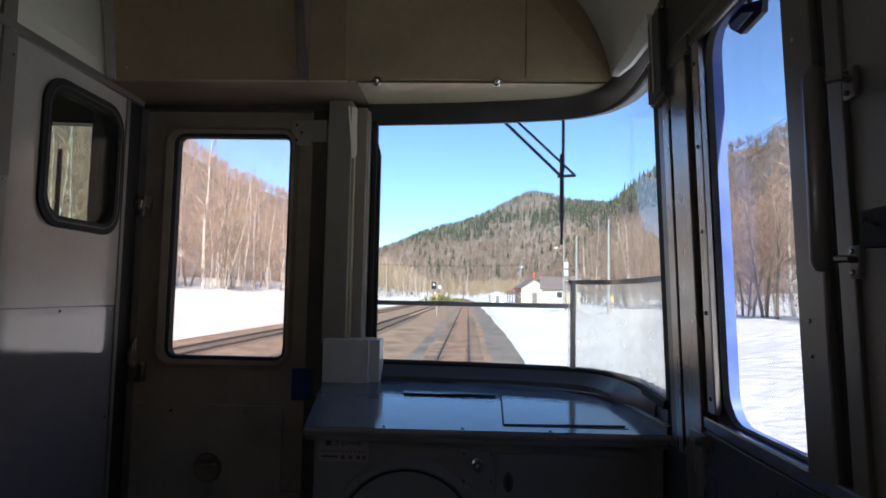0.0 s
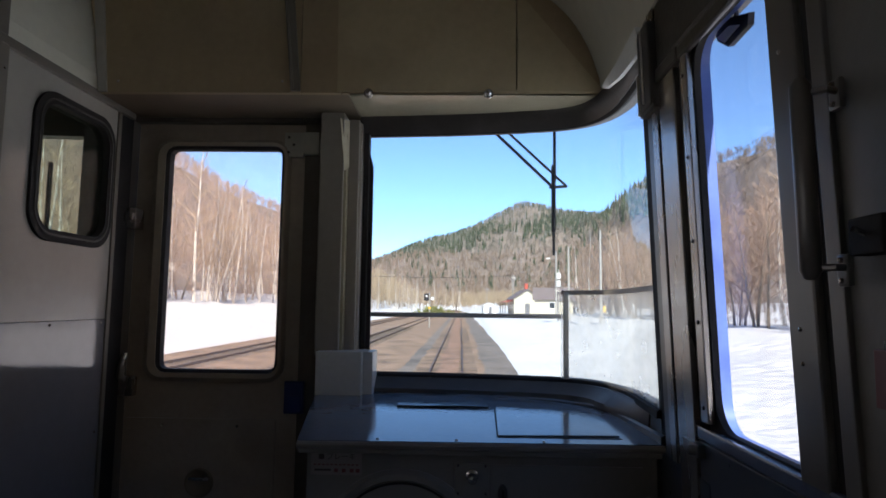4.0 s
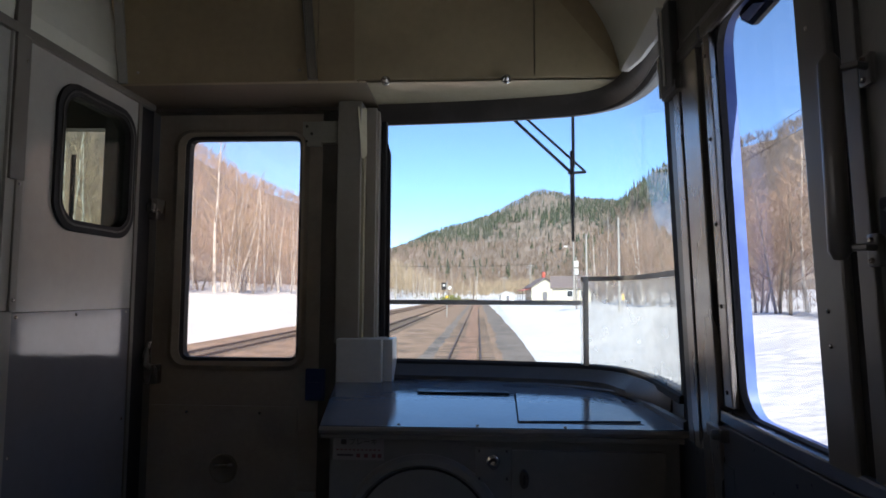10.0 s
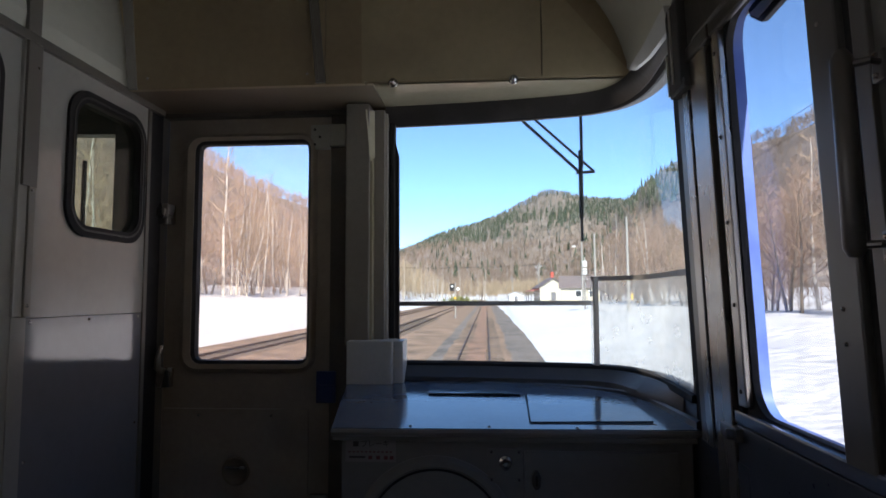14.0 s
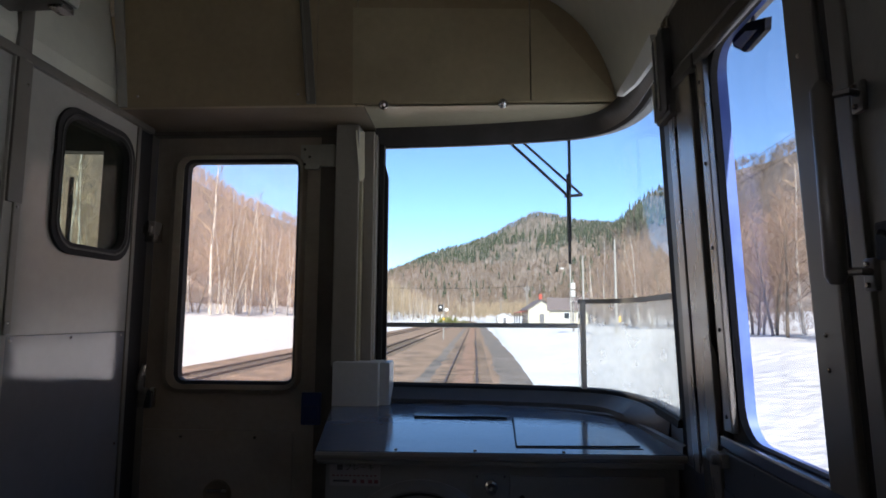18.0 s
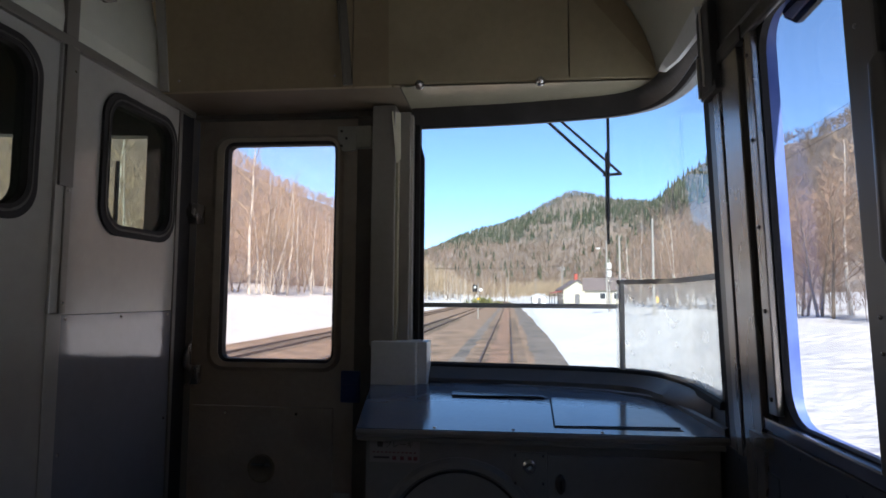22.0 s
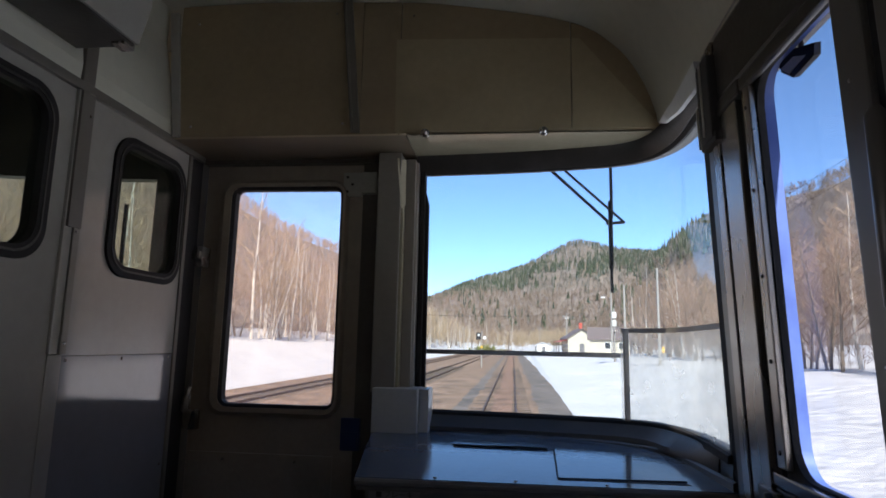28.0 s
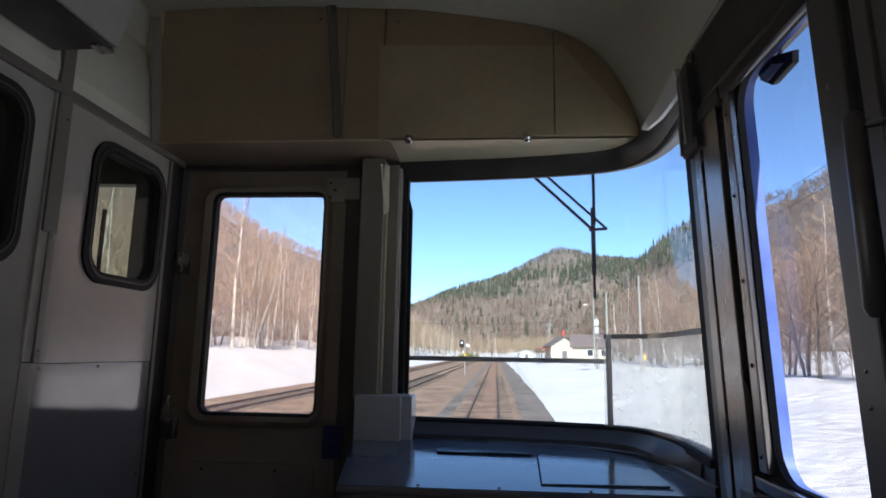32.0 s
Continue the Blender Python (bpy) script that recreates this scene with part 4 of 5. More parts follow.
put("wall_side", sheared(g), SIDE_LINING, label="dark grey side wall with window openings", category="wall", kind="structure")
# wedge added for the bright gleam over the corner window, its light painted white
g = Geo()
for k in range(13):
    f = k / 12
    y, up = 2.075 - 0.345 * f, 0.004 + 0.056 * f ** 0.7
    for dx, dz in ((0.0, 0.0), (-0.012, up), (0.010, up), (0.012, 0.0)):
        g.v.append((0.536 + dx + 0.004 * f, y, 1.842 - 0.024 * min(1.0, 2.2 * f) + dz))
for k in range(12):
    for j in range(4):
        g.face([4 * k + j, 4 * k + (j + 1) % 4, 4 * k + 4 + (j + 1) % 4, 4 * k + 4 + j])
g.face([0, 1, 2, 3]), g.face([51, 50, 49, 48])
put("corner_gleam_wedge", g, SIGNAL_WHITE, label="white wedge standing in for a daylit gleam between ceiling and corner window", category="trim", kind="structure")
put("trim_ceiling_seam", Geo().tube([(0.558, 1.755, 1.862), (0.556, 1.70, 1.903), (0.552, 1.45, 1.91), (0.552, 0.3, 1.91)], 0.003, 6), ALU, label="thin bright beading between side wall and ceiling", category="trim", kind="structure")
cp = thing("corner_pillar", "dark corner pillar of worn metal strips between windscreen and side window", "pillar", at=(0.59, 1.65, 0.0))
for nm, y0, y1, d0, d1, z0, z1, m in (("end_seal", 1.762, 1.815, -0.004, 0.05, 0.80, 1.90, RUBBER), ("strip", 1.722, 1.760, -0.010, 0.05, 0.80, 1.90, FRAME_WORN), ("groove", 1.716, 1.722, -0.002, 0.05, 0.80, 1.90, RUBBER),
                                      ("strip", 1.672, 1.716, -0.014, 0.05, 0.80, 1.90, ALU_DULL), ("groove", 1.650, 1.672, -0.004, 0.05, 0.80, 1.90, RUBBER), ("post", 1.552, 1.650, -0.016, 0.046, 0.30, 1.70, ALU_DULL),
                                      ("groove", 1.524, 1.552, -0.004, 0.015, 0.80, 1.74, RUBBER), ("bright_strip", 1.486, 1.523, -0.012, 0.014, 0.925, 1.726, ALU_DULL)):
    child(nm, sheared(Geo().rbox(d0, y0, z0, d1, y1, z1, 0.003)), m, cp)
child("post_cap", sheared(Geo().rbox(-0.020, 1.520, 1.700, 0.014, 1.672, 1.735, 0.006)), DARK_FRAME, cp, "dark cap over the post")
for z in (0.955, 1.13, 1.30, 1.48, 1.66):
    child("screw", sheared(Geo().lathe([(0.0, -0.004), (0.004, -0.003), (0.005, 0.0)], (-0.012, 1.505, z), "x", 8)), DARK_FRAME, cp)
child("stop_block", sheared(Geo().rbox(-0.034, 1.655, 1.650, 0.0, 1.742, 1.86, 0.006).rbox(-0.030, 1.645, 1.640, 0.0, 1.752, 1.665, 0.004)), STEEL_DARK, cp, "dark vertical stop block")
child("edge_trim", sheared(Geo().rbox(-0.038, 1.700, 1.665, -0.032, 1.706, 1.855, 0.0015).rbox(-0.038, 1.738, 1.645, -0.032, 1.744, 1.75, 0.0015)), ALU, cp, "bright thin edge trim")
child("lower_casing", sheared(Geo().rbox(-0.012, 1.50, 0.02, 0.0, 1.81, 0.805, 0.004)), LOWER_LINING, cp)

sw = thing("side_window", "side drop window with pale blue outer reveal and worn metal frame", "window", at=(0.6, 1.3, 0.93))
cy, cz = (SW[0] + SW[2]) / 2, (SW[1] + SW[3]) / 2
ex = corners(1.02, SW[1] - 0.03, 1.52, SW[3] + 0.03, cy, cz)
o = [(0.016, a, b) for a, b in rect_from(1.02, SW[1] - 0.04, 1.552, SW[3] + 0.065, cy, cz, ex)]
i = [(0.016, a, b) for a, b in rrect(SW[0] - 0.09, SW[1] - 0.018, SW[2] + 0.014, SW[3] + 0.042, 0.06, ex)]
child("outer_reveal", sheared(Geo().ring(o, i, (0.034, 0, 0))), BODY_BLUE, sw, "pale blue painted reveal with water marks")
o = [(0.002, a, b) for a, b in rect_from(1.03, SW[1] - 0.03, 1.514, SW[3] + 0.05, cy, cz, ex)]
i = [(0.002, a, b) for a, b in rrect(SW[0] - 0.09, SW[1] - 0.008, SW[2] - 0.016, SW[3] + 0.016, 0.065, ex)]
child("rubber_seal", sheared(Geo().ring(o, i, (0.014, 0, 0))), RUBBER, sw)
child("sill", sheared(Geo().rbox(-0.012, 1.02, SW[1] - 0.040, 0.03, 1.552, SW[1] - 0.012, 0.005)), SILL_SKY_TINT, sw, "dark sill strip tinted blue for the reflected sky")
child("header", sheared(Geo().rbox(-0.016, 1.02, SW[3] + 0.004, 0.0, 1.53, SW[3] + 0.035, 0.006)), DARK_FRAME, sw)
child("header_casing", sheared(Geo().rbox(-0.014, 1.02, SW[3] + 0.035, 0.0, 1.66, 1.898, 0.010)), DARK_FRAME, sw, "broad dark glossy casing over the window")
child("stile", sheared(Geo().rbox(-0.012, 1.084, SW[1] - 0.03, 0.03, 1.160, SW[3] + 0.02, 0.006)), FRAME_WORN, sw, "wide worn metal stile")
child("guide_groove", sheared(Geo().rbox(-0.002, 1.060, SW[1] - 0.2, 0.03, 1.084, SW[3] + 0.16, 0.002)), RUBBER, sw)
child("guide_strip", sheared(Geo().rbox(-0.008, 1.026, 0.10, 0.03, 1.060, 1.86, 0.003)), FRAME_WORN, sw)
pane = child("glass_pane", sheared(Geo().slab([(0.058, 1.05, SW[1] - 0.04), (0.058, 1.55, SW[1] - 0.04), (0.058, 1.55, SW[3] + 0.06), (0.058, 1.05, SW[3] + 0.06)], (0.004, 0, 0))), GLASS_SIDE, sw)
pane.visible_shadow = False
for z in (1.08, 1.13, 1.55):
    child("rivet", sheared(Geo().lathe([(0.0, -0.003), (0.003, -0.002), (0.004, 0.0)], (-0.012, 1.128, z), "x", 8)), ALU_DULL, sw)
child("latch", sheared(Geo().rbox(-0.026, 1.515, 0.850, 0.0, 1.600, 0.878, 0.005).lathe([(0.0, -0.040), (0.009, -0.039), (0.011, -0.034), (0.011, -0.02)], (0, 1.535, 0.864), "x", 14)), FRAME_WORN, sw, "metal latch block")
child("lower_panel", sheared(Geo().rbox(-0.010, 1.02, 0.02, 0.0, 1.550, 0.883, 0.004)), LOWER_LINING, sw, "dark blue-grey lower lining")
ml = thing("outside_lamp", "small black lamp housing with a pale lens outside the side window", "lamp", at=(0.65, 1.30, 1.66))
child("housing", Geo().slab([(0.632, 1.498, 1.751), (0.632, 1.437, 1.757), (0.633, 1.351, 1.726), (0.634, 1.357, 1.703), (0.634, 1.443, 1.698), (0.633, 1.490, 1.731)], (0.012, 0, 0.002)), RUBBER, ml)
child("lens", Geo().slab([(0.631, 1.484, 1.735), (0.631, 1.425, 1.735), (0.632, 1.384, 1.717), (0.632, 1.452, 1.711)], (-0.003, 0, 0)), SIGNAL_WHITE, ml, "pale lens")
child("stay", Geo().tube([(0.642, 1.42, 1.75), (0.642, 1.42, 1.80), (0.60, 1.42, 1.82)], 0.005, 8), RUBBER, ml)

hr = thing("handrail", "dark vertical grab rail on two bolted brackets", "handrail", at=(0.55, 1.1, 1.35))
child("rail", Geo().tube([(0.531, 1.014, 1.462), (0.530, 1.012, 1.452), (0.532, 1.009, 1.208), (0.533, 1.011, 1.198)], [0.008, 0.0135, 0.0135, 0.008], 14), FRAME_WORN, hr)
for z in (1.442, 1.212):
    br = child("bracket", Geo().tube([(0.531, 1.012, z), (0.552, 0.992, z), (0.570, 1.000, z)], 0.005, 8).rbox(0.568, 0.992, z - 0.024, 0.577, 1.016, z + 0.018, 0.004), FRAME_WORN, hr)
    for dz in (-0.016, 0.010):
        child("bolt", Geo().lathe([(0.0, -0.004), (0.003, -0.004), (0.004, 0.0)], (0.568, 1.004, z + dz), "x", 8), ALU_DULL, hr)

sb = thing("switch_box", "small black switch box screwed to the side wall", "switch box", at=(0.585, 0.96, 1.25))
child("case", Geo().rbox(0.566, 0.925, 1.225, 0.592, 0.986, 1.272, 0.004), RUBBER, sb)
child("toggle", Geo().tube([(0.566, 0.955, 1.25), (0.552, 0.955, 1.256)], 0.004, 8), CHROME, sb)
rt = thing("red_tag", "faded red tag hanging on the side wall", "tag", at=(0.59, 0.965, 1.08))
child("tag", Geo().rbox(0.584, 0.940, 1.042, 0.592, 0.978, 1.112, 0.002), LABEL_RED, rt)
child("hook", Geo().tube([(0.588, 0.96, 1.112), (0.586, 0.96, 1.122), (0.592, 0.96, 1.126)], 0.002, 6), CHROME, rt)

# ---------------------------------------------------------------- the valley
def sstep(a, b, x):
    t = np.clip((x - a) / (b - a), 0, 1)
    return t * t * (3 - 2 * t)


def wave(x, y, s, seed):
    """A few crossed sine waves as cheap rolling relief."""
    return (np.sin(x / s + seed) * np.cos(y / (s * 1.3) + seed * 2.1) + 0.5 * np.sin((x + y) / (s * 0.53) + seed * 3.7) + 0.3 * np.cos((x - 0.7 * y) / (s * 0.27) + seed))


def height(x, y):
    x, y = np.asarray(x, float), np.asarray(y, float)
    z = np.full(np.broadcast(x, y).shape, -1.30)
    left = -x - 12.6
    z = z + 0.25 * sstep(0, 0.8, left) + 2.4 * sstep(0, 14, left) + 57 * (1 - 0.62 * sstep(380, 720, y)) * sstep(12, 108, left + 2.4 * wave(x, y, 40, 1)) * (0.95 + 0.04 * wave(x, y, 95, 2))
    right = x - (0.8 + 0.027 * np.clip(y, 0, 150))
    fade = 1 - 0.9 * sstep(430, 640, y)
    z = z + 0.30 * sstep(0, 0.9, right) + 1.0 * sstep(2, 13, right) + 0.6 * sstep(16, 30, right) + 69 * fade * sstep(26, 132, right + 1.6 * wave(x, y, 35, 3)) * (0.96 + 0.04 * wave(x, y, 80, 4))
    z = z + 18 * np.exp(-((y - 400) / 110) ** 2) * sstep(60, 130, right)
    d = x - 96
    peak = 147 + 9 * np.exp(-(d / 36) ** 2) - 6 * np.exp(-((d + 95) / 45) ** 2) - 0.39 * np.where(d < 0, np.sqrt(d * d + 144) - 12, 0) - 0.115 * np.where(d > 0, np.sqrt(d * d + 144) - 12, 0) + 2.2 * wave(x, y, 38, 5)
    z = np.maximum(z, np.maximum(peak, 0) * np.exp(-((y - 900) / 270) ** 2) - 6)
    near = (left > 0) | (right > 0)
    z = z + near * 0.10 * wave(x, y, 2.3, 6) * sstep(0.3, 4, np.maximum(left, right))
    return z


def axis(spans):
    out = []
    for a, b, n in spans:
        out += list(np.linspace(a, b, n, endpoint=False))
    return np.array(out + [spans[-1][1]])


gx = axis([(-2500, -400, 12), (-400, -150, 25), (-150, -40, 44), (-40, -14, 40), (-14, -11, 12), (-11, 1, 8), (1, 7, 30), (7, 40, 50), (40, 150, 44), (150, 500, 40), (500, 2500, 12)])
gy = axis([(-1500, -60, 14), (-60, 0, 20), (0, 60, 70), (60, 160, 60), (160, 400, 50), (400, 1000, 70), (1000, 2500, 20)])
XX, YY = np.meshgrid(gx, gy)
ZZ = height(XX, YY)
me = bpy.data.meshes.new("ground")
nx, ny = len(gx), len(gy)
verts = np.stack([XX.ravel(), YY.ravel(), ZZ.ravel()], 1)
ii = (np.arange(ny - 1)[:, None] * nx + np.arange(nx - 1)[None, :]).ravel()
quads = np.stack([ii, ii + 1, ii + nx + 1, ii + nx], 1)
me.from_pydata(verts.tolist(), [], quads.tolist())
me.materials.append(SNOW), me.materials.append(HILL)
qx, qy, qz = verts[quads].mean(1).T
wooded = (qz > 4.5) | (np.abs(qx) > 300) | ((qz > 1.9) & ((qx > 30) | (qx < -34)))
me.polygons.foreach_set("material_index", wooded.astype(int).tolist())
me.polygons.foreach_set("use_smooth", [True] * len(quads))
tagged(new("ground", me), "snow covered valley floor rising into brown wooded hills", "ground", kind="structure")


# ---------------------------------------------------------------- railway
def bend(y):
    """The tracks run straight, then swing gently away to the left."""
    return 0.004 * y - 0.00011 * max(0.0, y - 130) ** 2


def strip(name, xs, zs, y0, y1, m, label, category):
    g = Geo()
    N = 240
    ys = [y0 + (y1 - y0) * (k / N) ** 1.5 for k in range(N + 1)]
    n = len(xs)
    for y in ys:
        for k, (x, z) in enumerate(zip(xs, zs)):
            edge = k in (0, n - 1)
            g.v.append((x + bend(y) + (random.gauss(0, 0.04) + 0.14 * math.sin(y * 0.21) + 0.09 * math.sin(y * 0.57 + 1) if edge else random.gauss(0, 0.03)), y, z + random.gauss(0, 0.002)))
    for i in range(N):
        for k in range(n - 1):
            g.face([i * n + k, i * n + k + 1, (i + 1) * n + k + 1, (i + 1) * n + k])
    return put(name, g, m, label=label, category=category, kind="structure")


strip("track_bed", [-13.3, -12.7, -8.0, -7.3, -3.4, -2.6, 2.2], [-1.32, -1.08, -1.025, -1.05, -1.025, -1.045, -1.06], -60, 330, BALLAST, "rust brown ballast of three parallel tracks", "track bed")
strip("track_bed_centre", [-0.75, -0.6, 0.0, 0.1], [-1.068, -1.030, -1.030, -1.068], -60, 300, BALLAST_RUST, "orange rusty ballast between the rails", "track bed")
strip("track_bed_gap", [-2.20, -1.95, -1.55, -1.25], [-1.068, -1.042, -1.042, -1.068], -60, 160, BALLAST_DARK, "greyer strip of ballast between the tracks", "track bed")
strip("track_bed_shoulder", [0.80, 1.15, 1.9, 2.16, 2.9], [-1.074, -1.036, -1.034, -1.040, -1.40], -60, 200, BALLAST_DARK, "darker ballast shoulder beside the track", "track bed")


def rail(xc, name="rail"):
    g = Geo()
    prof = [(-0.06, -0.15), (0.06, -0.15), (0.06, -0.14), (0.012, -0.11), (0.012, -0.04), (0.033, -0.03), (0.033, 0.0), (-0.033, 0.0), (-0.033, -0.03), (-0.012, -0.04), (-0.012, -0.11), (-0.06, -0.14)]
    ys = [-40 + 360 * (k / 50) ** 1.5 for k in range(51)]
    n = len(prof)
    for y in ys:
        g.v += [(xc + bend(y) + a, y, RAIL + b) for a, b in prof]
    for i in range(50):
        for k in range(n):
            k2 = (k + 1) % n
            g.face([i * n + k, i * n + k2, (i + 1) * n + k2, (i + 1) * n + k], 1 if k == 6 else 0)
    return g


for xc, lbl in ((-0.37, "own track with rusty rails on wooden sleepers"), (-5.55, "passing loop with rusty rails on wooden sleepers"), (-9.9, "siding with rusty rails half sunk in ballast")):
    tr = thing("railway_track", lbl, "railway track", "parallel tracks", at=(xc, 0, RAIL))
    for s in (-0.5335, 0.5335):
        child("rail", rail(xc + s), [RAIL_RUST, RAIL_TOP], tr)
    sl = Geo().rbox(-1.05, -0.11, -0.14, 1.05, 0.11, 0.0, 0.015).mesh("sleeper", [SLEEPER])
    for k in range(95):
        y = 2 + k * 0.62
        o = new("sleeper", sl)
        o.parent = tr
        o.location = (bend(y), y, (-1.045 if xc > -3 else -1.015) - RAIL + random.uniform(-0.01, 0.008))


# ---------------------------------------------------------------- woods
rng = np.random.default_rng(7)
SPIN = [(math.cos(a), math.sin(a)) for a in (0.3, 2.4, 4.5)]


def spindle(V, F, a, b, r):
    """A thin twig bundle: three-sided, widest a third up, pointed at both ends."""
    k = len(V)
    m = (a[0] + (b[0] - a[0]) * 0.4, a[1] + (b[1] - a[1]) * 0.4, a[2] + (b[2] - a[2]) * 0.4)
    V.append(a)
    for c, s in SPIN:
        V.append((m[0] + c * r, m[1] + s * r, m[2]))
    V.append(b)
    for j in range(3):
        j2 = (j + 1) % 3
        F.append((k, k + 1 + j, k + 1 + j2))
        F.append((k + 4, k + 1 + j2, k + 1 + j))


def bare_clump(V, F, x, y, z, h, w, n, r):
    spindle(V, F, (x, y, z - 0.5), (x + rng.normal(0, 0.03) * h, y, z + h * 0.9), r * 0.7)
    for _ in range(n):
        a = rng.uniform(0, 6.283)
        t = rng.uniform(0.2, 0.72)
        o = w * rng.uniform(0.35, 1.0) * (1.15 - 0.5 * t)
        ln = h * rng.uniform(0.22, 0.42)
        spindle(V, F, (x + 0.12 * o * math.cos(a), y + 0.12 * o * math.sin(a), z + h * t), (x + o * math.cos(a), y + o * math.sin(a), z + h * t + ln), r)


def conifer(V, F, x, y, z, h, w):
    """Four ragged skirts of boughs round a leader."""
    for lv in range(4):
        z0, z1 = z + h * (0.06 + 0.2 * lv), z + h * (0.42 + 0.195 * lv)
        r = w * (1 - 0.22 * lv)
        k, n = len(V), 7
        V.append((x, y, z1))
        ph = rng.uniform(0, 6)
        for j in range(n):
            a = ph + 6.283 * j / n
            rr = r * rng.uniform(0.6, 1.15)
            V.append((x + rr * math.cos(a), y + rr * math.sin(a), z0 + rng.uniform(-0.05, 0.06) * h))
        for j in range(n):
            F.append((k, k + 1 + j, k + 1 + (j + 1) % n))


def stuff(name, V, F, m, label):
    me_ = bpy.data.meshes.new(name)
    me_.from_pydata(V, [], F)
    me_.materials.append(m)
    tagged(new(name, me_), label, "woods", kind="stuff")


def scatter(n, az0, az1, r0, r1, ok, power=1.0):
    """Random plan places in a wedge of the valley seen from the car."""
    pts = []
    while len(pts) < n:
        a = np.radians(rng.uniform(az0, az1, 4000))
        r = r0 + (r1 - r0) * rng.uniform(0, 1, 4000) ** power
        x, y = r * np.sin(a), r * np.cos(a)
        z = height(x, y)
        keep = ok(x, y, z)
        pts += list(zip(x[keep], y[keep], z[keep]))
        if not keep.any():
            break
    return pts[:n]


V, F = [], []
for x, y, z in scatter(8600, -44, -4, 55, 900, lambda x, y, z: (z > 2.4) & (x < -27), 1.5):
    r = math.hypot(x, y)
    bare_clump(V, F, x, y, z, rng.uniform(5.0, 8.6), rng.uniform(1.6, 3.2), 13, max(0.02, 0.00023 * r))
stuff("hillside_woods", V, F, WOODS_RED, "dense reddish brown leafless woods on the slope")
V, F = [], []
for x, y, z in scatter(3300, 8, 44, 50, 900, lambda x, y, z: (z > 1.0) & (x > 28), 1.4):
    r = math.hypot(x, y)
    bare_clump(V, F, x, y, z, rng.uniform(4.5, 8), rng.uniform(2.0, 3.8), 13, max(0.028, 0.00037 * r))
stuff("hillside_woods", V, F, WOODS_BARE, "grey brown leafless woods on the slope")


def bearing(x, y, z):
    """How far aside and how high a place on the mountain stands, scaled to the distance of its ridge."""
    return x / y * 900, z / y * 900


V, F, V2, F2, V3, F3 = [], [], [], [], [], []
for x, y, z in scatter(11500, -12, 22, 330, 1000, lambda x, y, z: (y > 330) & (z > 1.5), 0.8):
    a, e = bearing(x, y, z)
    low = e < 78 + 0.10 * a + 12 * wave(x, y, 45, 3)
    bare_clump(V2 if low else V, F2 if low else F, x, y, z, rng.uniform(6, 10), rng.uniform(2.0, 3.8), 6, rng.uniform(0.16, 0.34))
    if rng.random() < 0.09:
        spindle(V3, F3, (x, y - 2.5, z), (x + rng.normal(0, 0.3), y - 2.5, z + rng.uniform(7, 12)), rng.uniform(0.16, 0.28))
stuff("mountain_woods", V, F, WOODS_FAR, "grey leafless woods high on the far mountain")
stuff("mountain_woods", V2, F2, WOODS_LOW, "reddish brown leafless woods at the foot of the mountain")
stuff("birch_stems", V3, F3, BIRCH, "pale birch stems scattered over the far mountain")
V, F = [], []
for x, y, z in scatter(12500, -12, 24, 330, 1000, lambda x, y, z: (y > 330) & (z > 6), 0.8):
    a, e = bearing(x, y, z)
    belt = math.exp(-((e - 85 - 0.16 * (a + 77)) / 14) ** 2)
    patch = 0.5 + 0.30 * wave(x, y, 21, 8) + 0.22 * wave(x, y, 9, 4)
    if belt * patch > 0.27 + rng.normal(0, 0.08) or rng.random() < (0.035 if a < 120 else 0.07):
        conifer(V, F, x, y, z, rng.uniform(6.5, 12.5), rng.uniform(1.5, 2.7))
for x, y, z in scatter(95, 12.5, 22, 300, 470, lambda x, y, z: (z > 46) & (x > 40), 1.0):
    conifer(V, F, x, y, z, rng.uniform(8, 15), rng.uniform(1.5, 2.6))
stuff("conifer_woods", V, F, WOODS_GREEN, "dark green conifers in patches among bare trees")
V, F = [], []
for x, y, z in scatter(1250, -13, 6, 110, 330, lambda x, y, z: (z < 9) & ((x < -19 + np.minimum(0, 0.004 * y - 0.00011 * np.maximum(0, y - 130) ** 2)) | (y > 290)), 0.7):
    bare_clump(V, F, x, y, z, rng.uniform(6, 11.5), rng.uniform(1.2, 2.6), 17, rng.uniform(0.04, 0.08))
stuff("valley_woods", V, F, WOODS_TAN, "sunlit tan leafless thicket where the valley bends")


